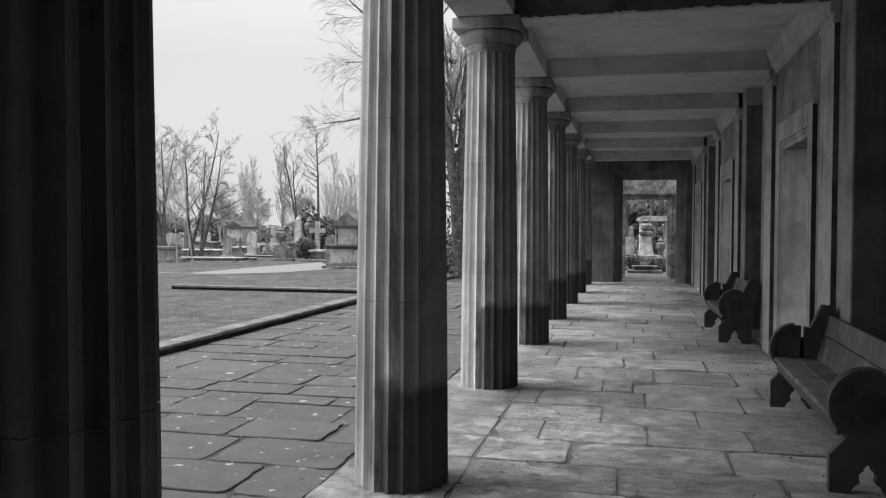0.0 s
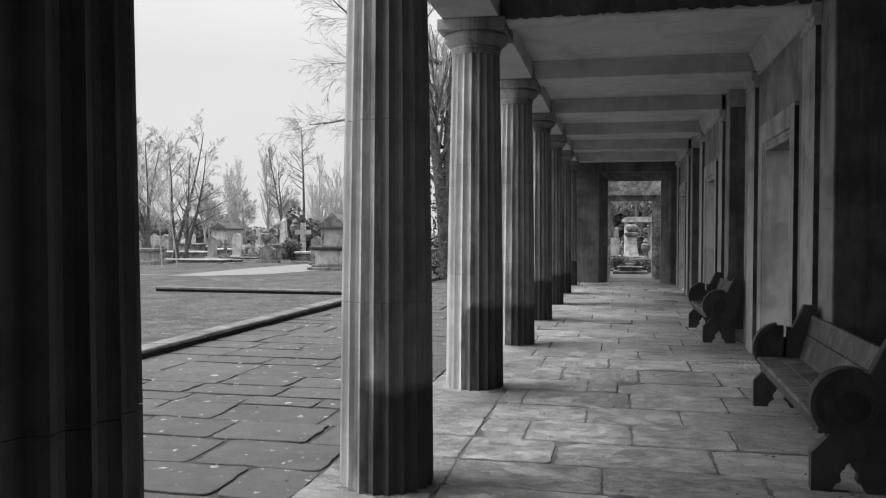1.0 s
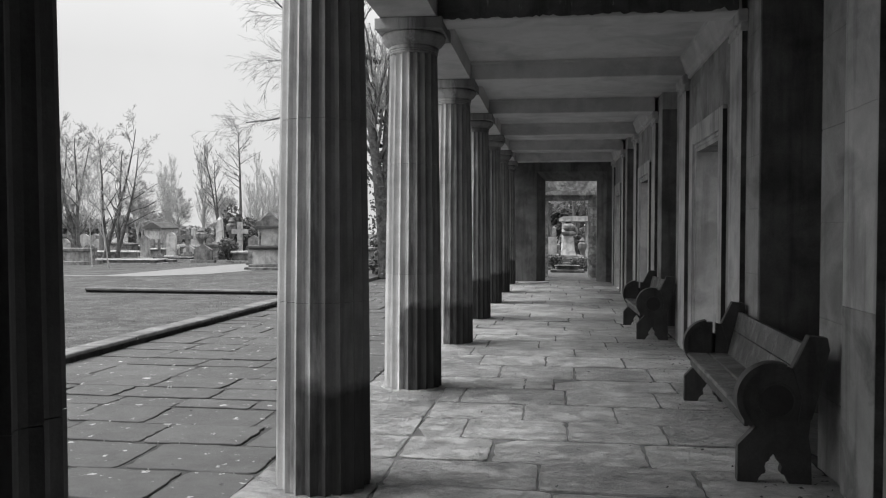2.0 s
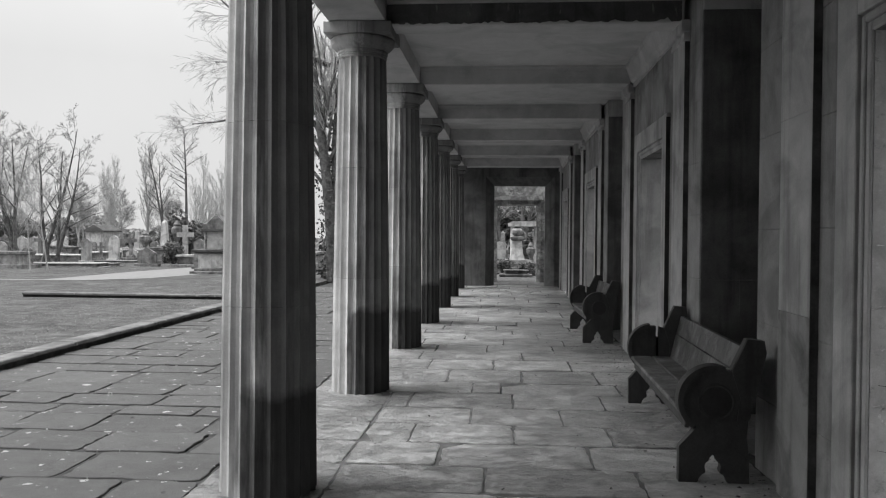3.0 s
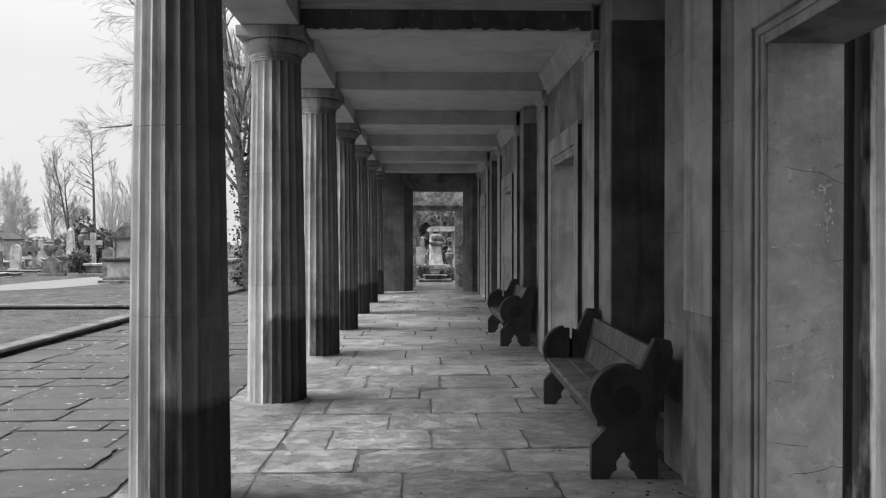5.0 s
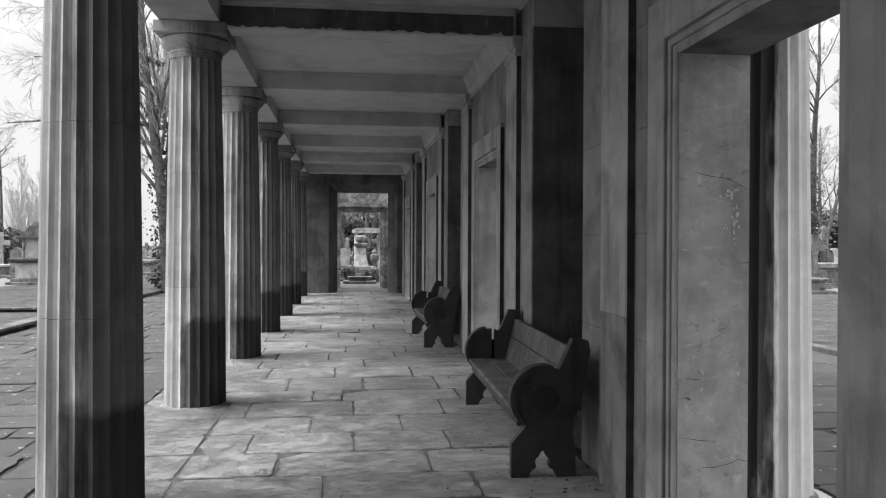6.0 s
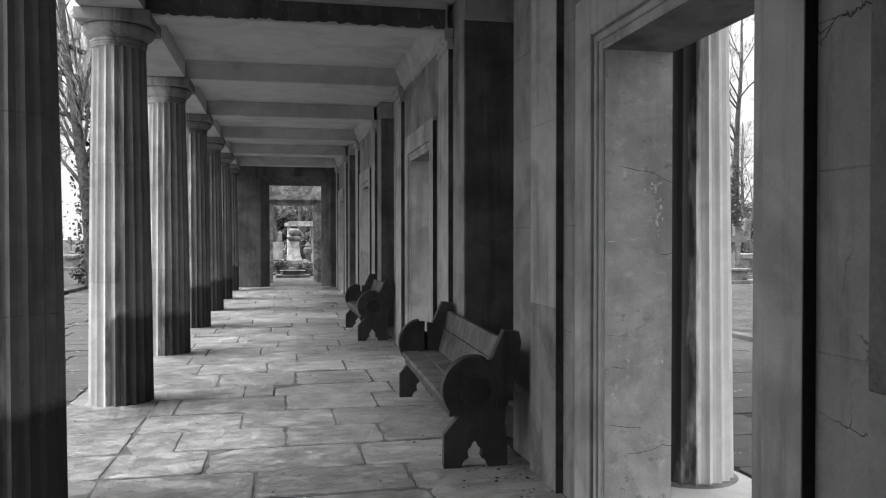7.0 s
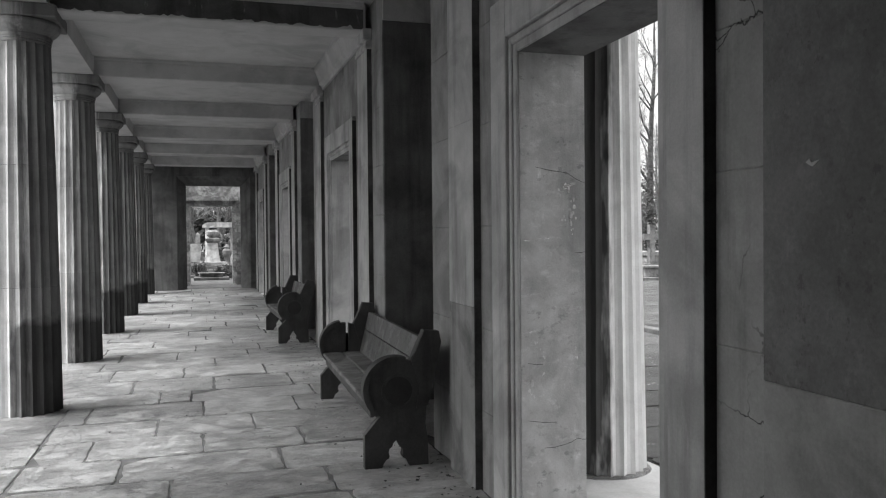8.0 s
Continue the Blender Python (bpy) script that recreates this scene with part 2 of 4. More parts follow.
def tubes(name, limbs, material, sides=5, parent=None, label=""):
    """Tapered tubes joined in one mesh: limbs are lists of (point, radius)."""
    vs, fs = [], []
    for limb in limbs:
        base = len(vs)
        for k, (p, r) in enumerate(limb):
            d = (limb[min(k + 1, len(limb) - 1)][0] - limb[max(k - 1, 0)][0]).normalized()
            u = d.orthogonal().normalized()
            w = d.cross(u)
            for i in range(sides):
                a = 2 * math.pi * i / sides
                vs.append(p + r * (math.cos(a) * u + math.sin(a) * w))
        for k in range(len(limb) - 1):
            for i in range(sides):
                a, b = base + k * sides + i, base + k * sides + (i + 1) % sides
                fs.append((a, b, b + sides, a + sides))
    me = bpy.data.meshes.new(name)
    me.from_pydata([tuple(v) for v in vs], [], fs)
    me.materials.append(material)
    for p in me.polygons:
        p.use_smooth = True
    ob = new(name, me)
    ob.parent = parent
    if label:
        tagged(ob, label)
    return ob


# ---- the plan ----
PITCH = 3.25          # from column to column
COL_X, COL_Y = -1.465, 4.9   # the row of columns and its first full column
WALL, PIL = 1.77, 1.72      # faces of wall and pilasters
BACK = 2.16           # the wall's outer face
HALF = 0.705          # half the width of a doorway
DOOR = 3.33           # middle of the near doorway; doorways come every second bay
BEAM_Z, CEIL_Z = 3.70, 3.95
END_Y = 25.8
OUT_X = 2.73          # the outer row of columns
SOUTH = -0.75          # the added, unseen wall behind the camera


def build_ground():
    bm = bmesh.new()
    box(bm, -400, 400, -400, 400, -0.6, -0.06)
    tagged(part("ground", bm, M_GRASS), "flat winter turf of an old cemetery", "ground", kind="structure")
    bm = bmesh.new()
    box(bm, -1.95, BACK, SOUTH, END_Y + 8, -0.06, -0.009)
    tagged(part("floor", bm, M_JOINT), "worn stone flags bedded in old mortar", "floor", kind="structure")
    bm = bmesh.new()
    box(bm, -5.75, -1.95, SOUTH, END_Y + 8, -0.06, -0.013)
    box(bm, BACK, 7.2, SOUTH, END_Y + 8, -0.06, -0.013)
    tagged(part("pavement", bm, M_EARTH), "lichen-spotted stone flags with open earth joints", "pavement", kind="structure")


def courses(wall, a, b, shift):
    """Dressed wall blocks with fine joints between two openings."""
    zs = [-0.05, 0.62, 1.22, 1.81, 2.29, 2.86, 3.42, 4.4] if shift else [-0.05, 0.5, 1.02, 1.66, 2.29, 2.9, 3.5, 4.4]
    for z0, z1 in zip(zs, zs[1:]):
        bm = bmesh.new()
        box(bm, WALL, BACK, a, b, z0, z1, 0.005)
        part("stone_block", bm, M_CRACKED if b < 2.8 else M_WALL, wall)


def build_shell():
    y0, y1 = SOUTH, END_Y
    wall = tagged(new("wall_east"), "grey rendered stone wall with doorways and niches", "wall", kind="structure")
    bm = bmesh.new()
    cuts = []
    for k in range(-1, 5):
        yd = DOOR + 2 * PITCH * k
        cuts.append((yd - HALF - 0.03, yd + HALF + 0.03, 2.64, "door"))
        cuts.append((yd + PITCH + 0.03 - 0.835, yd + PITCH + 0.03 + 0.835, CEIL_Z, "alcove"))
    at, shift = y0, 0
    for a, b, top, kind in cuts:
        if b < y0 + 0.1 or a > y1 - 0.1:
            continue
        if a > at:
            courses(wall, at, a, shift)
            shift = 1 - shift
        box(bm, WALL, BACK, max(a, at), b, top, 4.4)
        if kind == "alcove":
            # lining darker than the wall, so the recess's shade is in its colour
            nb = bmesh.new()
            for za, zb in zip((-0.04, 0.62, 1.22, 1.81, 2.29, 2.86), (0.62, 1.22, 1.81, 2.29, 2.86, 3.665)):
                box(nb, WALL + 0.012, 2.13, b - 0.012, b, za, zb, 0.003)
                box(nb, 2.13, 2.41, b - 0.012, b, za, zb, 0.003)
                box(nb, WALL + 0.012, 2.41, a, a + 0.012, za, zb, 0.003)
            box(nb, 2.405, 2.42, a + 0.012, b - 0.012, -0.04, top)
            part("alcove_lining", nb, M_END, wall, "alcove stones in a tone darkened for shade")
            nb = bmesh.new()
            box(nb, WALL + 0.004, 2.41, b - 0.03, b, 3.665, top, 0.004)
            box(nb, WALL + 0.004, 2.41, a, a + 0.03, 3.665, top, 0.004)
            part("alcove_frieze", nb, M_DOORSTONE, wall)
            box(bm, BACK, 2.42, a - 0.1, a, -0.05, 4.4)
            box(bm, BACK, 2.42, b, b + 0.1, -0.05, 4.4)
            box(bm, 2.42, 2.5, a - 0.1, b + 0.1, -0.05, 4.4)
            box(bm, BACK, 2.42, a, b, top, 4.4)
        at = b
    courses(wall, at, y1, shift)
    part("wall_body", bm, M_WALL, wall)
    for k in range(0, 4):
        yd = DOOR + 2 * PITCH * k
        if yd > y1 - 1:
            break
        build_surround(yd)
    # pilasters
    for k in range(0, 8):
        yp = COL_Y + PITCH * (k - 1) + 0.04
        if yp > y1 - 0.4:
            break
        build_pilaster(yp + (0.045 if k == 0 else 0))
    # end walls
    # unseen wall and west block, added to keep light off the near end
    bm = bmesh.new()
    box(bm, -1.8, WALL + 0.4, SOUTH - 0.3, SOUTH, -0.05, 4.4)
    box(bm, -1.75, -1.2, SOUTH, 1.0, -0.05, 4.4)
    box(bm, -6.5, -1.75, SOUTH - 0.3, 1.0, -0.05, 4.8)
    tagged(part("wall_south", bm, M_WALL), "plain unseen wall added behind the camera to block light", "wall", kind="structure")
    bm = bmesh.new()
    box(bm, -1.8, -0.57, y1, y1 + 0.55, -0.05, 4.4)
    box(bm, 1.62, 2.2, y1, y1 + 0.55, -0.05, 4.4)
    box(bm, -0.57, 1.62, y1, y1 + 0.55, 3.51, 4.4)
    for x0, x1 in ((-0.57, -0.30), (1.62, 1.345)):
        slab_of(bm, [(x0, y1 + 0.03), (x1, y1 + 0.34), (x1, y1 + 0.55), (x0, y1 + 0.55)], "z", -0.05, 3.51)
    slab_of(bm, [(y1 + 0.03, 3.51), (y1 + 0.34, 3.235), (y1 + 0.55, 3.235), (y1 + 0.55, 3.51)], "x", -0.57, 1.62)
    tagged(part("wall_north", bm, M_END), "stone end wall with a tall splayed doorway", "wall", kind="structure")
    y2 = 28.3
    bm = bmesh.new()
    box(bm, -3.2, -0.22, y2, y2 + 0.5, -0.05, 4.6)
    box(bm, 1.17, 4.2, y2, y2 + 0.5, -0.05, 4.6)
    box(bm, -0.22, 1.17, y2, y2 + 0.5, 2.68, 4.6)
    box(bm, -0.42, 1.37, y2 - 0.15, y2, 2.86, 3.0)
    box(bm, -0.36, -0.22, y2 - 0.06, y2, -0.05, 2.86)
    box(bm, 1.17, 1.31, y2 - 0.06, y2, -0.05, 2.86)
    box(bm, -0.22, 1.17, y2 - 0.06, y2, 2.68, 2.86)
    tagged(part("wall_gate", bm, M_GATE), "pale stone gate wall with a corniced doorway beyond", "wall", kind="structure")
    # ceiling and beams
    bm = bmesh.new()
    box(bm, -1.75, BACK, y0, y1, CEIL_Z, CEIL_Z + 0.3)
    tagged(part("ceiling", bm, M_CEIL), "flat pale stone ceiling panels between beams", "ceiling", kind="structure")
    beams = []
    for k in range(0, 8):
        yb = COL_Y + PITCH * (k - 1)
        if yb > y1:
            break
        z0, far = (3.672, 0.08) if k == 2 else (BEAM_Z, 0.25)
        bm = bmesh.new()
        box(bm, -1.19, WALL - 0.06, yb - 0.25, yb + far, z0, CEIL_Z, 0.012)
        box(bm, -1.185, WALL - 0.08, yb - 0.285, yb + far + 0.035, CEIL_Z - 0.035, CEIL_Z + 0.01, 0.006)
        box(bm, -1.185, WALL - 0.08, yb - 0.266, yb + far + 0.016, CEIL_Z - 0.065, CEIL_Z - 0.035)
        beams.append(tagged(part("beam", bm, M_CEIL), "pale stone cross beam under the ceiling" if k != 2 else "stone cross beam with a soot-blackened face", "beam", "cross beams", "structure"))
    # the soot crust on the face of the second beam, with a ragged lower edge
    yb = COL_Y + PITCH
    ragged = random.Random(3)
    edge = [(-1.18 + 0.0333 * i, 3.682 + abs(ragged.gauss(0, 0.012))) for i in range(87)]
    bm = bmesh.new()
    slab_of(bm, edge + [(edge[-1][0], CEIL_Z - 0.068), (edge[0][0], CEIL_Z - 0.068)], "y", yb - 0.256, yb - 0.249)
    part("soot_crust", bm, M_BEAM_DARK, beams[2], "black soot crust with pale runs")
    bm = bmesh.new()
    box(bm, -1.75, -1.19, y0, y1, BEAM_Z + 0.01, 4.6)
    tagged(part("architrave", bm, M_CEIL), "long stone beam carried by the columns", "beam", kind="structure")
    for k in range(0, 4):
        a, b = COL_Y + PITCH * (2 * k - 1) + 0.30, COL_Y + PITCH * 2 * k - 0.26
        if b > y1:
            break
        bm = bmesh.new()
        slab_of(bm, [(WALL, BEAM_Z - 0.05), (WALL - 0.03, BEAM_Z - 0.05), (WALL - 0.03, BEAM_Z), (WALL - 0.07, BEAM_Z + 0.03), (WALL - 0.085, BEAM_Z + 0.1), (WALL - 0.12, CEIL_Z - 0.06), (WALL - 0.135, CEIL_Z - 0.05), (WALL - 0.135, CEIL_Z), (WALL, CEIL_Z)], "y", a, b)
        tagged(part("cornice", bm, M_CEIL), "moulded stone cornice along the wall head", "cornice", "cornices", "structure")
    bm = bmesh.new()
    box(bm, OUT_X - 0.3, OUT_X + 0.3, y0, y1, BEAM_Z, 4.6)
    tagged(part("outer_architrave", bm, M_CEIL), "stone beam over the outer columns", "beam", kind="structure")
    bm = bmesh.new()
    box(bm, -1.85, OUT_X + 0.35, y0 - 0.3, y1 + 0.6, 4.6, 4.8)
    tagged(part("roof", bm, M_CEIL), "flat stone roof slab over the colonnade", "roof", kind="structure")


def worn_jamb(parent, y):
    """Lime marks, drips and hairline cracks on the rendered jamb."""
    rnd = random.Random(12)
    bm = bmesh.new()
    for x0, z0, x1, z1, w in ((1.79, 1.57, 2.05, 1.59, 0.006), (1.78, 1.26, 1.91, 1.28, 0.006), (1.8, 1.06, 1.87, 1.07, 0.004), (1.79, 0.78, 1.84, 0.79, 0.005), (2.0, 1.83, 2.1, 1.9, 0.004)):
        for k in range(14):
            t = rnd.random()
            cx, cz, a = x0 + (x1 - x0) * t, z0 + (z1 - z0) * t + rnd.gauss(0, 0.004), rnd.uniform(0.006, 0.018)
            slab_of(bm, [(cx - a, cz), (cx - a * 0.3, cz - w * rnd.uniform(0.2, 0.8)), (cx + a, cz - w * 0.1), (cx + a * 0.4, cz + w * rnd.uniform(0.2, 0.7))], "y", y - 0.0012, y)
    for x, z, r in ((2.07, 1.86, 0.016), (2.09, 1.8, 0.0137), (2.08, 1.74, 0.0205), (2.1, 1.7, 0.016), (2.07, 1.66, 0.0182), (2.09, 1.62, 0.0114), (2.03, 1.7, 0.0114), (2.01, 1.84, 0.0114), (2.04, 1.88, 0.0091), (1.83, 0.76, 0.0182), (1.84, 0.7, 0.0114), (1.9, 0.93, 0.0114), (1.9, 0.89, 0.0091), (1.9, 0.82, 0.0091), (2.1, 0.95, 0.0114), (2.11, 0.91, 0.0091), (1.86, 1.01, 0.0091), (1.88, 0.97, 0.0091)):
        for k in range(3):
            cx, cz, s = x + rnd.uniform(-r, r), z + rnd.uniform(-1.6 * r, 1.6 * r), r * rnd.uniform(0.35, 0.8)
            slab_of(bm, [(cx + s * math.cos(a) * rnd.uniform(0.5, 1.0), cz + 1.5 * s * math.sin(a) * rnd.uniform(0.5, 1.0)) for a in (0, 0.9, 1.8, 2.7, 3.6, 4.5, 5.4)], "y", y - 0.001, y)
    part("lime_marks", bm, M_LIME, parent, "whitish lime marks and drips")
    bm = bmesh.new()
    for x0, z0, x1, z1 in ((1.86, 1.98, 2.05, 1.95), (2.05, 1.95, 2.17, 1.89), (2.1, 1.5, 2.18, 1.51), (1.81, 0.89, 1.91, 0.88), (1.91, 0.41, 2.03, 0.42), (2.03, 0.42, 2.11, 0.45), (2.11, 0.45, 2.18, 0.44), (1.81, 0.57, 1.98, 0.55)):
        slab_of(bm, [(x0, z0 - 0.001), ((x0 + x1) / 2, (z0 + z1) / 2 - 0.006), (x1, z1 - 0.001), (x1, z1 + 0.001), ((x0 + x1) / 2, (z0 + z1) / 2 - 0.003), (x0, z0 + 0.001)], "y", y - 0.0008, y)
    part("hairline_cracks", bm, M_BLACK, parent, "dark hairline cracks")


def build_surround(yd):
    """The moulded stone frame round one doorway."""
    s = tagged(new("door_surround"), "moulded grey stone surround of an open doorway", "door frame", "doorways", "structure")
    for lab, x0, x1, a, b, z0, z1 in (("jamb", WALL, BACK + 0.004, -HALF - 0.03, -HALF, -0.04, 2.61), ("jamb", WALL, BACK + 0.004, HALF, HALF + 0.03, -0.04, 2.61), ("soffit", WALL, BACK + 0.004, -HALF - 0.03, HALF + 0.03, 2.61, 2.64)):
        bm = bmesh.new()
        box(bm, x0, x1, yd + a, yd + b, z0, z1)
        # soffit stone darkened in place of the shade under the lintel
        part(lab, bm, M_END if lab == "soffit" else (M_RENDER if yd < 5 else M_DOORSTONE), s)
    if yd < 5:
        worn_jamb(s, yd + HALF)
    # thin black strip paints the shade on the frame's near return
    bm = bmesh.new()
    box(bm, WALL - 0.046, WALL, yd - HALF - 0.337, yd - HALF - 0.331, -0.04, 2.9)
    part("dirty_edge", bm, M_BLACK, s)
    bm = bmesh.new()
    box(bm, WALL, BACK + 0.1, yd - HALF, yd + HALF, -0.05, 0.012, 0.006)
    part("threshold", bm, M_FLAG_PALE, s)
    for lab, f0, w0, w1 in (("outer_band", 0.046, 0.1, 0.333), ("quirk", 0.02, 0.088, 0.1), ("bead", 0.03, 0.05, 0.088), ("inner_bead", 0.018, 0.0, 0.05)):
        bm = bmesh.new()
        a, b = HALF + w0, HALF + w1
        box(bm, WALL - f0, WALL, yd - b, yd - a, -0.04, 2.61 + w1, 0.006)
        box(bm, WALL - f0, WALL, yd + a, yd + b, -0.04, 2.61 + w1, 0.006)
        box(bm, WALL - f0, WALL, yd - a, yd + a, 2.61 + w0, 2.61 + w1, 0.006)
        part(lab, bm, M_DOORSTONE, s)


def build_pilaster(yp):
    p = tagged(new("pilaster"), "flat stone pilaster with a small moulded cap on the wall", "pilaster", "wall pilasters", "structure")
    for z0, z1 in ((-0.04, 1.15), (1.15, 2.33), (2.33, 3.5)):
        bm = bmesh.new()
        box(bm, PIL, WALL, yp - 0.255, yp + 0.255, z0, z1, 0.004)
        part("stone_block", bm, (M_SOOT if z0 > 0.5 else M_WALL) if yp < 3 else (M_DAMPED if yp < 6 and z0 < 0.5 else M_DOORSTONE), p)
    # dark facing on the near return, coloured as the shade there
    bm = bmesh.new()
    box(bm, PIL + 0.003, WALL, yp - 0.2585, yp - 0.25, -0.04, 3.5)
    part("dirty_edge", bm, M_RETURN, p, "return of the pilaster, coloured dark for its shade")
    bm = bmesh.new()
    box(bm, PIL - 0.02, WALL, yp - 0.275, yp + 0.275, 3.50, 3.54, 0.006)
    box(bm, PIL - 0.05, WALL, yp - 0.305, yp + 0.305, 3.58, BEAM_Z, 0.01)
    box(bm, PIL - 0.01, WALL, yp - 0.265, yp + 0.265, 3.54, 3.58)
    part("cap", bm, M_DOORSTONE, p)
    if yp < 3:
        bm = bmesh.new()
        slab_of(bm, [(yp + 0.07, 1.80), (yp + 0.055, 1.81), (yp + 0.05, 1.798), (yp + 0.02, 1.804), (yp + 0.045, 1.787), (yp + 0.06, 1.794)], "x", PIL - 0.003, PIL)
        part("chip", bm, M_DOORSTONE, p, "pale chip in the blackened face")


FLUTES, STEPS = 20, 4


def fluted(bm, r0, r1, z0, z1, rings=6):
    """A tapering shaft with 20 shallow flutes that meet in sharp arrises."""
    n = FLUTES * STEPS
    rows = []
    for k in range(rings + 1):
        t = k / rings
        r = r0 + (r1 - r0) * t
        rows.append([bm.verts.new(((r - 0.22 * r * 0.5 * math.sin(math.pi * (i % STEPS) / STEPS)) * math.cos(2 * math.pi * i / n), (r - 0.22 * r * 0.5 * math.sin(math.pi * (i % STEPS) / STEPS)) * math.sin(2 * math.pi * i / n), z0 + (z1 - z0) * t)) for i in range(n)])
    for a, b in zip(rows, rows[1:]):
        for i in range(n):
            bm.faces.new((a[i], a[(i + 1) % n], b[(i + 1) % n], b[i]))
    bm.faces.new(rows[0][::-1])
    bm.faces.new(rows[-1])


def build_column(x, y, material, label):
    c = thing("column", label, "column", "colonnade columns", at=(x, y, 0))
    seams = [0.0, 1.165, 2.275, 3.40] if material == M_COLUMN else [0.0, 3.40]
    def rad(z):
        return 0.298 - 0.054 * z / 3.4 + 0.008 * math.sin(math.pi * z / 3.4)
    for i, (a, b) in enumerate(zip(seams, seams[1:])):
        bm = bmesh.new()
        fluted(bm, rad(a), rad(b), a + (0.0015 if i else 0), b - 0.0015)
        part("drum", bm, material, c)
    for a in seams[1:-1]:
        bm = bmesh.new()
        lathe(bm, [(rad(a) * 0.88, a - 0.003), (rad(a) * 0.88, a + 0.003)], 40)
        part("mortar", bm, M_END, c)
    bm = bmesh.new()
    lathe(bm, [(0.235, 3.385), (0.247, 3.395), (0.247, 3.405), (0.24, 3.409), (0.25, 3.414), (0.25, 3.426), (0.246, 3.43), (0.256, 3.436), (0.256, 3.46), (0.25, 3.464), (0.262, 3.472), (0.29, 3.492), (0.317, 3.522), (0.331, 3.556), (0.33, 3.578), (0.312, 3.594)], 56)
    part("echinus", bm, material, c, smooth=False)
    bm = bmesh.new()
    box(bm, -0.338, 0.338, -0.338, 0.338, 3.592, 3.708, 0.008)
    part("abacus", bm, material, c)
    bm = bmesh.new()
    lathe(bm, [(0.345, -0.03), (0.328, -0.001), (0.308, 0.008), (0.28, 0.01)], 32)
    part("mortar_bed", bm, M_FLAG, c)
    return c


def build_columns():
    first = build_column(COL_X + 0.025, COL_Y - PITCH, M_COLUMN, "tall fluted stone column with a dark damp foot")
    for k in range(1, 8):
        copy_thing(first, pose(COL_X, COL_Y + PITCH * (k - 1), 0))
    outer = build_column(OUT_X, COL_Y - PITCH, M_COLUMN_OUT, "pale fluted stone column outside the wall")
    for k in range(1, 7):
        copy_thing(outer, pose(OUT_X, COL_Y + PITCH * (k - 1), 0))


def bench_outline(slot):
    """Side of a pew end: feet with a trefoil cut, a rolled arm and a raked post. u is the depth, v the height."""
    rows = [(0, 0), (0.12, 0), (0.13, 0.03), (0.15, 0.055), (0.168, 0.062), (0.172, 0.08), (0.165, 0.105), (0.172, 0.13), (0.19, 0.142), (0.197, 0.165), (0.217, 0.185), (0.237, 0.165), (0.244, 0.142), (0.262, 0.13), (0.269, 0.105), (0.262, 0.08), (0.266, 0.062), (0.285, 0.055), (0.303, 0.03), (0.315, 0), (0.45, 0), (0.445, 0.2), (0.43, 0.3), (0.44, 0.42), (0.49, 0.62), (0.54, 0.86), (0.53, 0.93), (0.42, 0.94), (0.325, 0.735)]
    for k in range(13):
        a = radians(66 + 13.0 * k)
        if slot and k == 2:
            rows += [(0.281, 0.745), (0.277, 0.46), (0.247, 0.46), (0.25, 0.75)]
        elif not (slot and k == 1):
            rows.append((0.22 + 0.215 * math.cos(a), 0.54 + 0.215 * math.sin(a)))
    rows += [(0.11, 0.36), (0.0, 0.235)]
    return rows


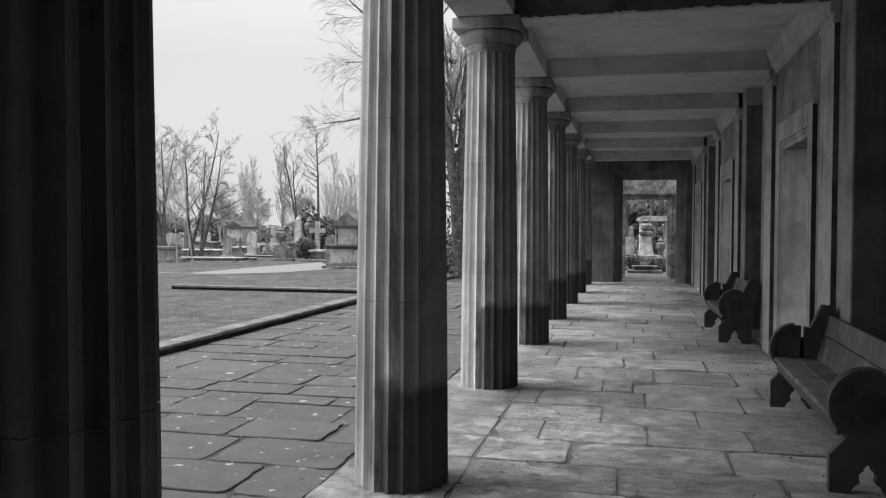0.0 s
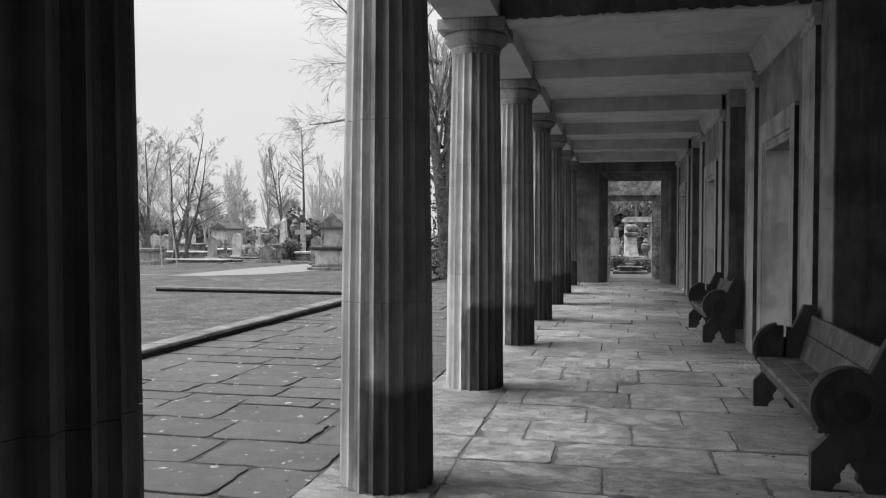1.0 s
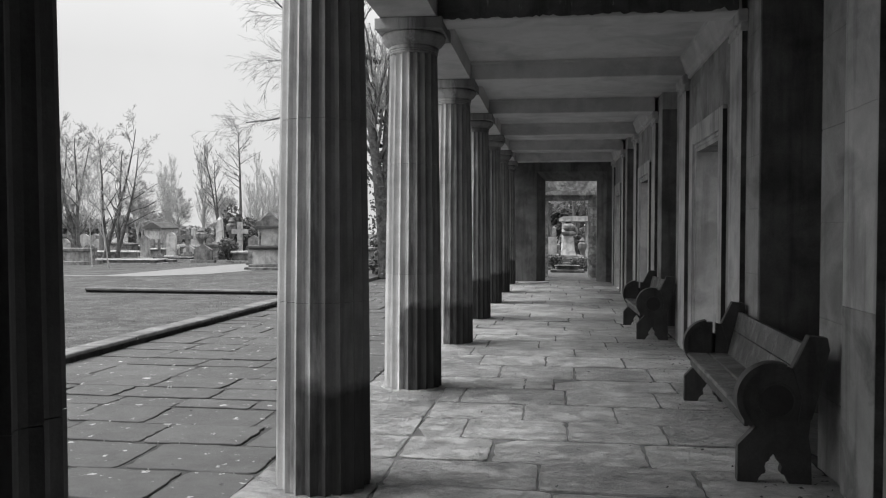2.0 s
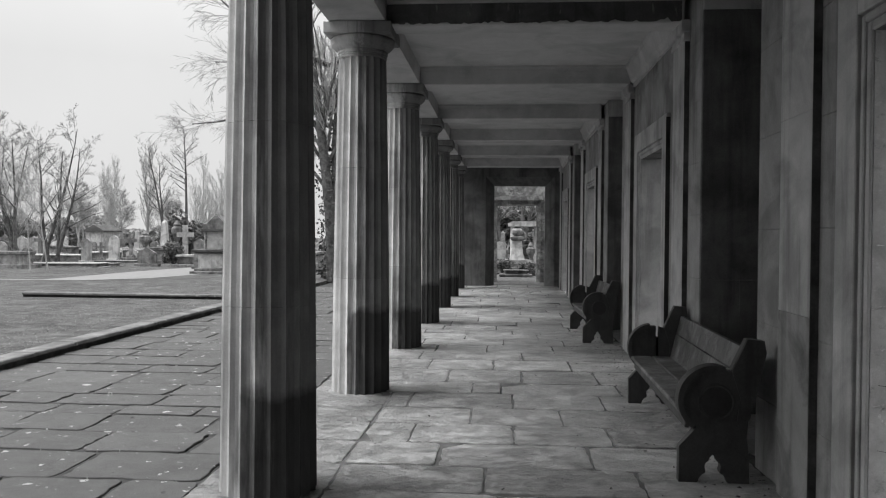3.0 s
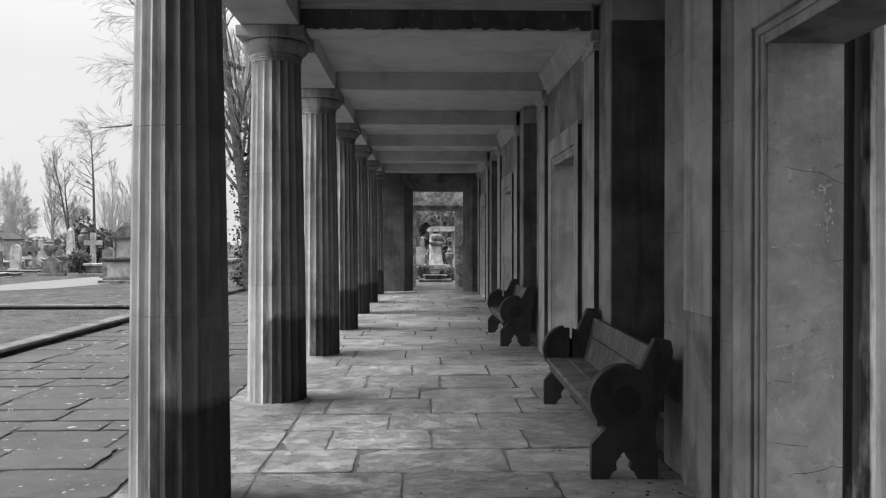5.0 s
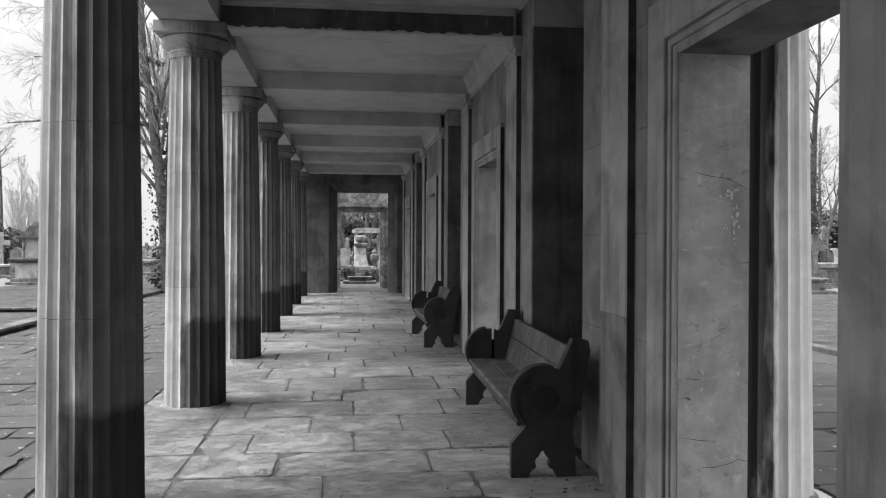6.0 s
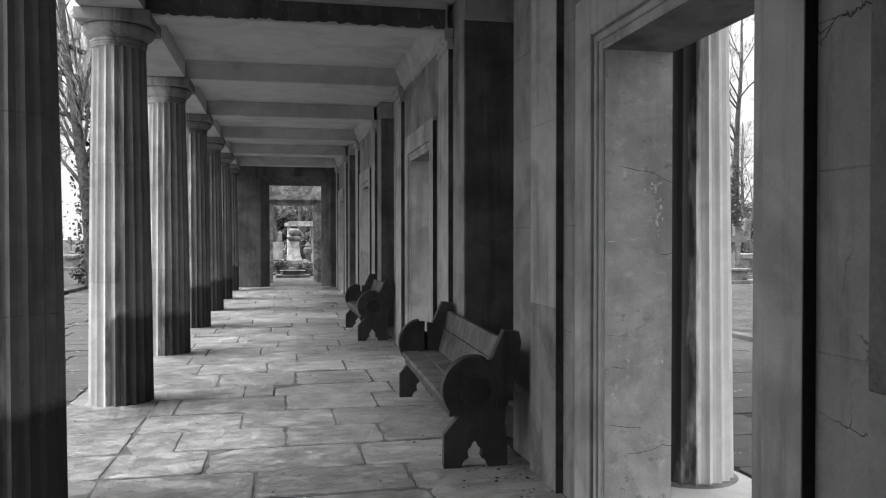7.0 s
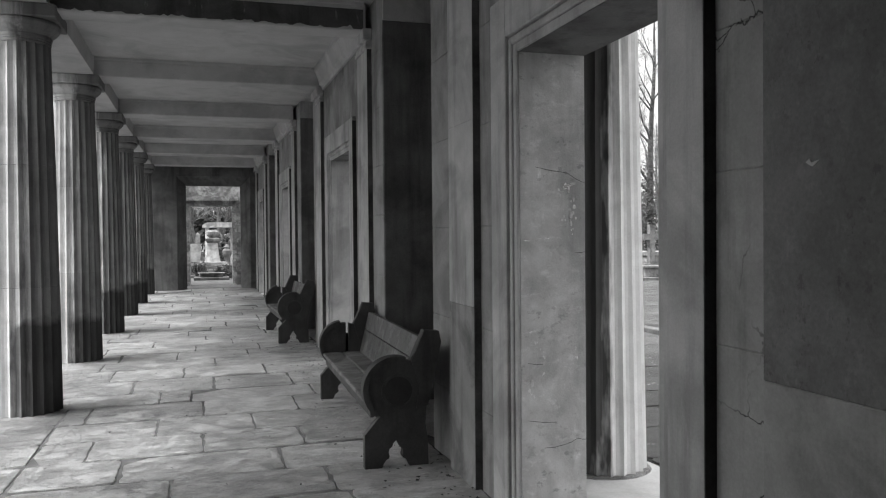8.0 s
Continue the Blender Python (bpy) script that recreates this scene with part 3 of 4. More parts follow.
def build_bench(x, y, turn_z, length, label):
    b = thing("bench", label, "bench", "colonnade benches", at=(x, y, 0), rz=turn_z)
    for i, w in enumerate((0.185, 0.185)):
        bm = bmesh.new()
        x0 = 0.02 + i * 0.195
        box(bm, x0, x0 + w, 0.06, length - 0.06, 0.425, 0.46, 0.008)
        part("seat_board", bm, M_SEAT, b)
    for i, (z0, z1) in enumerate(((0.46, 0.675), (0.685, 0.85))):
        bm = bmesh.new()
        slab_of(bm, [(0.385 + (z0 - 0.46) * 0.24, z0), (0.415 + (z0 - 0.46) * 0.24, z0), (0.415 + (z1 - 0.46) * 0.24, z1), (0.385 + (z1 - 0.46) * 0.24, z1)], "y", 0.06, length - 0.06)
        part("back_board", bm, M_SEAT, b)
    bm = bmesh.new()
    box(bm, 0.05, 0.08, 0.07, length - 0.07, 0.34, 0.425, 0.004)
    part("front_rail", bm, M_WOOD, b)
    for e, slot in ((0.0, False), (length - 0.07, True)):
        bm = bmesh.new()
        slab_of(bm, bench_outline(slot), "y", e, e + 0.07)
        panel = part("end_panel", bm, M_WOOD, b)
        bm = bmesh.new()
        slab_of(bm, [(0.33, 0.735), (0.425, 0.945), (0.53, 0.935), (0.545, 0.86), (0.495, 0.62), (0.445, 0.42), (0.365, 0.4), (0.385, 0.56)], "y", e - 0.012, e + 0.082)
        part("post", bm, M_WOOD, panel)
        # rolled moulding round the arm
        bm = bmesh.new()
        outer, inner = [], []
        for k in range(20):
            a = radians(72 + 8.4 * k)
            outer.append((0.22 + 0.232 * math.cos(a), 0.54 + 0.232 * math.sin(a)))
            inner.append((0.22 + 0.197 * math.cos(a), 0.54 + 0.197 * math.sin(a)))
        cut = 3 if slot else 0
        slab_of(bm, outer[cut:] + inner[cut:][::-1], "y", e - 0.018, e + 0.088)
        part("arm_moulding", bm, M_WOOD, panel)
        for face in ((e + 0.002,) if e < 0.1 else (e + 0.068,)):
            bm = bmesh.new()
            turn = pose(0.235, e, 0.53, 90, 0, 0) if e < 0.1 else pose(0.235, e + 0.07, 0.53, -90, 0, 0)
            lathe(bm, [(0.118, -0.002), (0.118, 0.006), (0.11, 0.009), (0.1, 0.007)], 28)
            bmesh.ops.transform(bm, matrix=turn, verts=bm.verts)
            part("rim", bm, M_WOOD, panel)
            # raised disc coloured dark for the shade of a sunken roundel
            bm = bmesh.new()
            lathe(bm, [(0.1, 0.004), (0.099, 0.0085), (0.05, 0.010)], 28)
            bmesh.ops.transform(bm, matrix=turn, verts=bm.verts)
            part("roundel", bm, M_WOOD_DARK, panel)
    return b


def build_benches():
    build_bench(1.145, 5.33, -1.4, 2.55, "dark oak pew bench with a split end panel")
    build_bench(1.2, 12.13, 1.2, 1.9, "dark oak pew bench further along the colonnade")


# ---- paving ----
def flag(parent, name, x0, x1, y0, y1, material, rnd, top=0.0, open_=1.0, tilt=0.0):
    """One worn stone flag with chipped, rounded edges."""
    g = rnd.uniform(0.002, 0.006) * open_
    dz, tx, ty = rnd.uniform(-0.006, 0.004), rnd.uniform(-0.004, 0.004), rnd.uniform(-0.004, 0.004)
    def skew():
        return rnd.uniform(-tilt, tilt)
    cs = [(x0 + g + skew(), y0 + g + skew()), (x1 - g + skew(), y0 + g + skew()), (x1 - g + skew(), y1 - g + skew()), (x0 + g + skew(), y1 - g + skew())]
    ring = []
    for i in range(4):
        a, b = cs[i], cs[(i + 1) % 4]
        nx, ny = -(b[1] - a[1]), b[0] - a[0]
        d = math.hypot(nx, ny)
        wander = 0.0
        for t in (0.06, 0.16, 0.28, 0.42, 0.56, 0.7, 0.84, 0.94):
            wander = 0.55 * wander + rnd.uniform(-0.004, 0.004) * open_
            j = max(wander + rnd.uniform(0, 0.014) * rnd.random() ** 2 * open_, -g * 0.7) if 0.1 < t < 0.9 else 0.003 * open_
            ring.append((a[0] + (b[0] - a[0]) * t + nx / d * j, a[1] + (b[1] - a[1]) * t + ny / d * j))
    mx, my = (x0 + x1) / 2, (y0 + y1) / 2
    def z(px, py):
        return top + dz + tx * (px - mx) / (x1 - x0) * 2 + ty * (py - my) / (y1 - y0) * 2
    n = len(ring)
    vs = [(px, py, z(px, py) - 0.04) for px, py in ring] + [(px, py, z(px, py) - 0.006) for px, py in ring]
    vs += [(px + (mx - px) * 0.010, py + (my - py) * 0.014, z(px, py)) for px, py in ring]
    fs = [tuple(range(2 * n, 3 * n))]
    for i in range(n):
        k = (i + 1) % n
        fs += [(i, k, n + k, n + i), (n + i, n + k, 2 * n + k, 2 * n + i)]
    me = bpy.data.meshes.new(name)
    me.from_pydata(vs, [], fs)
    me.materials.append(material)
    ob = new(name, me)
    ob.parent = parent
    return ob


def lay(parent, x0, x1, rows, material, rnd, wide=(0.65, 1.35), known=None, start=None):
    known = known or {}
    for a, b in zip(rows, rows[1:]):
        left = start(a) if start else x0
        cuts = known.get(round(a, 2))
        if cuts is None:
            cuts, at = [], left + rnd.uniform(0.35, wide[1])
            while at < x1 - 0.35:
                cuts.append(at)
                at += rnd.uniform(*wide)
        xs = [left, *cuts, x1]
        for c, d in zip(xs, xs[1:]):
            outside = material == M_FLAG_OUT
            flag(parent, "flagstone", c, d, a, b, material, rnd, 0.0, 2.2 if outside else 1.5, 0.018 if outside else 0.005)


def build_paving():
    floor, outer = bpy.data.objects["floor"], bpy.data.objects["pavement"]
    rnd = random.Random(4)
    rows = [SOUTH, -0.1, 0.5, 1.15, 1.8, 2.45, 3.1, 3.7, 4.35, 4.95, 5.54, 6.17, 6.79, 7.44, 8.14, 8.75, 9.57, 10.35, 11.03, 11.75, 12.42, 13.09, 13.65, 14.28, 15.0, 15.8]
    while rows[-1] < END_Y - 0.8:
        rows.append(rows[-1] + rnd.uniform(0.55, 0.85))
    rows.append(END_Y + 0.5)
    known = {4.95: [-0.12, 0.9], 5.54: [-0.47, 0.63], 6.17: [-0.74, 0.085, 0.85], 6.79: [-0.29, 0.51], 7.44: [-0.9, 0.09, 0.95], 8.14: [-1.25, -0.32, -0.02, 1.2], 8.75: [-0.63, 0.21, 1.05], 9.57: [-0.91, -0.12, 0.82], 10.35: [-1.1, 0.25], 11.03: [-0.95, -0.22, 0.7], 11.75: [-1.2, 0.0, 0.9], 12.42: [-0.6, 0.55]}
    lay(floor, -1.12, WALL, rows, M_FLAG, rnd, (0.75, 1.5), known, lambda a: -1.12 if a < 8 else -1.95)
    for k in range(0, 4):
        yn = DOOR + PITCH * (2 * k + 1)
        if yn < END_Y:
            flag(floor, "flagstone", WALL, 2.42, yn - 0.82, yn + 0.84, M_FLAG, rnd)
    strip = [SOUTH, 0.2, 1.1, 1.9, 2.8, 3.5, 4.3, 4.95, 5.54, 6.17, 6.79, 7.5, 8.14]
    lay(floor, -1.95, -1.12, strip, M_FLAG, rnd, (2, 3), {round(k, 2): [] for k in strip})
    rows = [SOUTH, -0.1, 0.5, 1.15, 1.8, 2.45, 3.1, 3.75, 4.4, 5.02, 5.66, 6.24, 6.85, 7.22, 7.7, 8.27, 8.95]
    while rows[-1] < 24:
        rows.append(rows[-1] + rnd.uniform(0.45, 0.72))
    lay(outer, -5.8, -1.95, rows, M_FLAG_OUT, rnd, (0.55, 1.0))
    rows = [SOUTH]
    while rows[-1] < 14:
        rows.append(rows[-1] + rnd.uniform(0.6, 0.9))
    lay(outer, BACK, 3.1, rows, M_FLAG_PALE, rnd, (2, 3), {round(k, 2): [] for k in rows})
    lay(outer, 3.1, 7.05, rows, M_FLAG_OUT, rnd, (0.8, 1.3))


# ---- trees ----
def limb(start, way, length, r0, r1, rnd, bend=0.18, steps=4, lift=0.0):
    rows, p, d = [], start.copy(), way.normalized()
    for k in range(steps + 1):
        rows.append((p.copy(), r0 + (r1 - r0) * k / steps))
        d = (d + Vector((rnd.uniform(-bend, bend), rnd.uniform(-bend, bend), rnd.uniform(-bend, bend) + lift))).normalized()
        p = p + d * (length / steps)
    return rows


def grow(limbs, fine, rows, depth, rnd, spread, lift, counts, shrink, droop=0.0, low=0.28):
    """Side limbs along one limb, and again along each of them."""
    if depth >= len(counts):
        return
    total = (rows[-1][0] - rows[0][0]).length
    for i in range(counts[depth]):
        t = rnd.uniform(low if depth == 0 else 0.15, 1.0)
        k = min(int(t * (len(rows) - 1)), len(rows) - 2)
        f = t * (len(rows) - 1) - k
        p = rows[k][0].lerp(rows[k + 1][0], f)
        r = rows[k][1] * (1 - f) + rows[k + 1][1] * f
        axis = (rows[k + 1][0] - rows[k][0]).normalized()
        side = Vector((rnd.gauss(0, 1), rnd.gauss(0, 1), rnd.gauss(0, 0.6)))
        side = (side - side.dot(axis) * axis).normalized()
        lean_out = spread * (1 - 0.13 * depth)
        way = axis * math.cos(lean_out) + side * math.sin(lean_out)
        ln = total * shrink * (1 + 0.2 * depth) * rnd.uniform(0.6, 1.1) * (1.15 - 0.55 * t)
        child = limb(p, way, ln, max(r * 0.42, 0.006), max(r * 0.1, 0.004), rnd, 0.2, 4 if depth < 2 else 2, lift - droop * depth)
        (limbs if depth < 1 else fine).append(child)
        grow(limbs, fine, child, depth + 1, rnd, spread, lift, counts, shrink, droop)


def build_tree(at, height, radius, seed, label, stems=1, fork=0.45, counts=(9, 6, 5), spread=0.8, lift=0.06, shrink=0.5, lean=0.12, droop=0.0, twig=None, ivy=0, lows=(), low=0.28):
    rnd = random.Random(seed)
    tree = thing("tree", label, "tree", at=at)
    limbs, fine = [], []
    for s in range(stems):
        way = Vector((rnd.uniform(-lean, lean) * (1 + stems * 0.4), rnd.uniform(-lean, lean), 1))
        main = limb(Vector((rnd.uniform(-0.2, 0.2) * (stems - 1), 0, -0.05)), way, height * (0.97 if s == 0 else rnd.uniform(0.78, 0.95)), radius, radius * 0.14, rnd, 0.06 if stems > 1 or lean > 0.04 else 0.025, 10, 0.08)
        limbs.append([(main[0][0], radius * 1.5)] + main[1:] if stems == 1 else main)
        grow(limbs, fine, main, 0, rnd, spread, lift, counts, shrink, droop, low)
    for a, b, z, ln in lows:
        child = limb(Vector((0, 0, z)), Vector((a, b, 0.25)), ln, radius * 0.35, 0.02, rnd, 0.16, 6, 0.0)
        limbs.append(child)
        grow(limbs, fine, child, 1, rnd, 0.7, -0.01, (0, 12, 7, 4), 0.42, 0.03)
    tubes("trunk", limbs, twig or M_BARK, 6, tree)
    tubes("crown", fine, twig or M_TWIG, 3, tree, "bare winter twigs")
    if ivy:
        leaves(tree, "ivy", rnd, ivy, lambda: Vector((rnd.gauss(0, radius * (0.9 if ivy < 1000 else 1.4)), rnd.gauss(0, radius * 0.9), rnd.uniform(0.1, height * 0.5) * rnd.uniform(0.4, 1.0))), 0.06)
    return tree


def leaves(parent, name, rnd, count, spot, size, material=None):
    vs, fs = [], []
    for i in range(count):
        p = spot()
        u = Vector((rnd.gauss(0, 1), rnd.gauss(0, 1), rnd.gauss(0, 1))).normalized()
        w = u.orthogonal().normalized()
        s = size * rnd.uniform(0.6, 1.4)
        b = len(vs)
        vs += [tuple(p - u * s), tuple(p + w * s * 0.6), tuple(p + u * s), tuple(p - w * s * 0.6)]
        fs.append((b, b + 1, b + 2, b + 3))
    me = bpy.data.meshes.new(name)
    me.from_pydata(vs, [], fs)
    me.materials.append(material or M_HEDGE)
    ob = new(name, me)
    ob.parent = parent
    return ob


def build_bush(at, rx, ry, rz, seed, label, count=1500, size=0.12, material=None):
    rnd = random.Random(seed)
    bush = thing("bush", label, "bush", at=at)
    limbs = [limb(Vector((0, 0, 0)), Vector((rnd.uniform(-0.6, 0.6), rnd.uniform(-0.6, 0.6), 1)), rz * 1.3, 0.05, 0.01, rnd) for i in range(7)]
    tubes("stem", limbs, M_BARK, 5, bush)
    lumps = [(Vector((rnd.uniform(-0.6, 0.6) * rx, rnd.uniform(-0.6, 0.6) * ry, rz * rnd.uniform(0.5, 1.45))), rnd.uniform(0.3, 0.55)) for i in range(14)]
    def spot():
        c, r = rnd.choice(lumps)
        d = Vector((rnd.gauss(0, 1), rnd.gauss(0, 1), rnd.gauss(0, 1))).normalized() * r * rnd.uniform(0.6, 1.05)
        return c + Vector((d.x * rx, d.y * ry, max(d.z * rz, -c.z + 0.05)))
    leaves(bush, "foliage", rnd, count, spot, size, material)
    return bush


# ---- graves ----
def headstone(at, w, h, rz=0, pale=False, style="round"):
    g = thing("headstone", "weathered %s headstone with a %s top on turf" % ("pale" if pale else "grey", style), "headstone", "graves", at=at, rz=rz)
    mat = M_TOMB_PALE if pale else M_TOMB
    bm = bmesh.new()
    if style == "round":
        top = [(w / 2 * math.cos(radians(a)), h - w / 2 + w / 2 * math.sin(radians(a))) for a in range(0, 181, 15)]
    else:
        top = [(w / 2, h - w * 0.3), (0, h), (-w / 2, h - w * 0.3)]
    slab_of(bm, [(-w / 2, 0.12), (w / 2, 0.12)] + top, "y", -0.06, 0.06)
    part("stone", bm, mat, g)
    bm = bmesh.new()
    box(bm, -w * 0.65, w * 0.65, -0.15, 0.15, -0.05, 0.13, 0.01)
    part("plinth", bm, mat, g)
    return g


def grave_cross(at, h, rz=0, pale=False):
    g = thing("grave_cross", "stone cross on a stepped plinth", "cross", "graves", at=at, rz=rz)
    mat = M_TOMB_PALE if pale else M_TOMB
    bm = bmesh.new()
    t = h * 0.055
    z0 = h * 0.24
    slab_of(bm, [(-t, z0), (t, z0), (t, h * 0.7), (h * 0.2, h * 0.7), (h * 0.2, h * 0.82), (t, h * 0.82), (t, h), (-t, h), (-t, h * 0.82), (-h * 0.2, h * 0.82), (-h * 0.2, h * 0.7), (-t, h * 0.7)], "y", -t, t)
    part("cross", bm, mat, g)
    for i, s in enumerate((0.24, 0.18, 0.12)):
        bm = bmesh.new()
        box(bm, -h * s, h * s, -h * s, h * s, z0 * i / 3 - (0.05 if i == 0 else 0), z0 * (i + 1) / 3, 0.01)
        part("step", bm, mat, g)
    return g


def obelisk(at, h, w, pale=False, urn=False):
    g = thing("obelisk", "tall stone %s on a square pedestal" % ("urn monument" if urn else "obelisk"), "monument", "graves", at=at)
    mat = M_TOMB_PALE if pale else M_TOMB
    bm = bmesh.new()
    box(bm, -w * 0.9, w * 0.9, -w * 0.9, w * 0.9, -0.05, h * 0.09, 0.01)
    box(bm, -w * 0.65, w * 0.65, -w * 0.65, w * 0.65, h * 0.09, h * 0.32, 0.01)
    box(bm, -w * 0.78, w * 0.78, -w * 0.78, w * 0.78, h * 0.32, h * 0.37, 0.01)
    part("pedestal", bm, mat, g)
    bm = bmesh.new()
    if urn:
        lathe(bm, [(w * 0.3, h * 0.37), (w * 0.18, h * 0.45), (w * 0.25, h * 0.52), (w * 0.5, h * 0.68), (w * 0.52, h * 0.8), (w * 0.3, h * 0.86), (w * 0.35, h * 0.9), (w * 0.1, h)], 16)
    else:
        rows = []
        for r, z in ((w * 0.46, h * 0.37), (w * 0.3, h * 0.93), (w * 0.02, h)):
            rows.append((r * 1.414, z))
        lathe(bm, rows, 4)
        bmesh.ops.rotate(bm, verts=bm.verts, matrix=Matrix.Rotation(radians(45), 3, "Z"))
    part("urn" if urn else "shaft", bm, mat, g)
    return g


def chest_tomb(at, lx, ly, h, rz=0, pale=True):
    g = thing("chest_tomb", "low stone chest tomb with a %s overhanging lid" % ("pale" if pale else "dark"), "tomb", "graves", at=at, rz=rz)
    bm = bmesh.new()
    box(bm, -lx / 2 - 0.15, lx / 2 + 0.15, -ly / 2 - 0.15, ly / 2 + 0.15, -0.05, h * 0.22, 0.015)
    part("plinth", bm, M_TOMB, g)
    bm = bmesh.new()
    box(bm, -lx / 2 + 0.08, lx / 2 - 0.08, -ly / 2 + 0.08, ly / 2 - 0.08, h * 0.22, h * 0.8, 0.01)
    part("chest", bm, M_TOMB, g)
    bm = bmesh.new()
    box(bm, -lx / 2, lx / 2, -ly / 2, ly / 2, h * 0.8, h, 0.025)
    part("lid", bm, M_TOMB_PALE if pale else M_TOMB, g)
    return g


def shrine_tomb(at, w, h, rz=0):
    """A tall tomb like a small house: stepped base, panelled block, dark cornice, gabled cap with corner ears."""
    g = thing("shrine_tomb", "tall panelled stone tomb with dark cornice and gabled cap", "tomb", "graves", at=at, rz=rz)
    s = w / 2
    for i, (k, a, b) in enumerate(((1.4, -0.05, 0.05), (1.2, 0.05, 0.10))):
        bm = bmesh.new()
        box(bm, -s * k, s * k, -s * k, s * k, a * h if i else -0.05, b * h, 0.02)
        part("step", bm, M_TOMB, g)
    bm = bmesh.new()
    box(bm, -s, s, -s, s, 0.10 * h, 0.345 * h, 0.01)
    part("lower_block", bm, M_TOMB_PALE, g)
    bm = bmesh.new()
    box(bm, -s * 1.18, s * 1.18, -s * 1.18, s * 1.18, 0.345 * h, 0.375 * h, 0.01)
    box(bm, -s * 1.3, s * 1.3, -s * 1.3, s * 1.3, 0.375 * h, 0.415 * h, 0.015)
    part("lower_cornice", bm, M_TOMB_DARK, g)
    bm = bmesh.new()
    box(bm, -s * 0.6, s * 0.6, -s * 0.6, s * 0.6, 0.415 * h, 0.72 * h, 0.01)
    part("upper_block", bm, M_TOMB_PALE, g)
    for sx in (-1, 1):
        for sy in (-1, 1):
            bm = bmesh.new()
            lathe(bm, [(s * 0.1, 0.415 * h), (s * 0.075, 0.45 * h), (s * 0.07, 0.68 * h), (s * 0.1, 0.72 * h)], 10, sx * s * 0.68, sy * s * 0.68)
            part("colonnette", bm, M_TOMB, g)
    # eaves coloured dark to draw the shadow line below the gable
    bm = bmesh.new()
    box(bm, -s * 0.88, s * 0.88, -s * 0.88, s * 0.88, 0.72 * h, 0.765 * h, 0.012)
    part("eaves", bm, M_TOMB_DARK, g)
    bm = bmesh.new()
    slab_of(bm, [(-s * 0.82, 0.765 * h), (s * 0.82, 0.765 * h), (s * 0.8, 0.86 * h), (s * 0.62, 0.84 * h), (s * 0.08, 0.99 * h), (-s * 0.08, 0.99 * h), (-s * 0.62, 0.84 * h), (-s * 0.8, 0.86 * h)], "y", -s * 0.82, s * 0.82)
    part("gabled_cap", bm, M_TOMB, g)
    return g


def mausoleum(at, w, d, h, rz=0):
    g = thing("mausoleum", "small pale stone mausoleum with a low pitched roof", "mausoleum", at=at, rz=rz)
    bm = bmesh.new()
    box(bm, -w / 2, w / 2, -d / 2, d / 2, -0.05, h * 0.78, 0.01)
    part("wall", bm, M_TOMB_PALE, g)
    bm = bmesh.new()
    slab_of(bm, [(-w * 0.56, h * 0.78), (w * 0.56, h * 0.78), (w * 0.56, h * 0.82), (0, h), (-w * 0.56, h * 0.82)], "y", -d * 0.56, d * 0.56)
    part("roof", bm, M_TOMB_DARK, g)
    bm = bmesh.new()
    slab_of(bm, [(-w * 0.13, 0), (w * 0.13, 0)] + [(w * 0.13 * math.cos(radians(a)), h * 0.38 + w * 0.13 * math.sin(radians(a))) for a in range(0, 181, 20)], "y", -d / 2 - 0.05, -d / 2)
    part("door", bm, M_TOMB, g)
    return g


def canopy_monument(at, h):
    """The monument framed by the far doorway: steps, tapering pedestal, urn block and a flat canopy."""
    g = thing("canopy_monument", "pale stone pedestal monument with a flat canopy and steps", "monument", at=at)
    for i, (w, a, b) in enumerate(((0.95, -0.05, 0.1), (0.75, 0.1, 0.17), (0.55, 0.17, 0.24))):
        bm = bmesh.new()
        box(bm, -w, w, -w, w, a * h if i else -0.05, b * h, 0.02)
        part("step", bm, M_TOMB, g)
    bm = bmesh.new()
    lathe(bm, [(0.46, 0.24 * h), (0.36, 0.4 * h), (0.29, 0.62 * h)], 4)
    bmesh.ops.rotate(bm, verts=bm.verts, matrix=Matrix.Rotation(radians(45), 3, "Z"))
    part("pedestal", bm, M_TOMB_PALE, g)
    bm = bmesh.new()
    lathe(bm, [(0.29, 0.62 * h), (0.42, 0.66 * h), (0.42, 0.7 * h), (0.28, 0.72 * h)], 4)
    bmesh.ops.rotate(bm, verts=bm.verts, matrix=Matrix.Rotation(radians(45), 3, "Z"))
    part("moulding", bm, M_TOMB, g)
    bm = bmesh.new()
    lathe(bm, [(0.14, 0.72 * h), (0.25, 0.78 * h), (0.26, 0.84 * h), (0.15, 0.88 * h)], 16)
    part("urn", bm, M_TOMB, g)
    for px in (-0.2, 0.9):
        for py in (1.2, 2.4):
            bm = bmesh.new()
            lathe(bm, [(0.11, -0.05), (0.09, 0.1), (0.075, h * 0.9), (0.11, h * 0.93)], 12, px, py)
            part("canopy_post", bm, M_TOMB_PALE, g)
    bm = bmesh.new()
    box(bm, -0.4, 1.1, 1.0, 2.6, h * 0.93, h * 0.985, 0.015)
    slab_of(bm, [(-0.42, h * 0.985), (1.12, h * 0.985), (0.9, h * 1.04), (-0.2, h * 1.04)], "y", 1.0, 2.6)
    part("canopy", bm, M_TOMB_PALE, g)
    return g


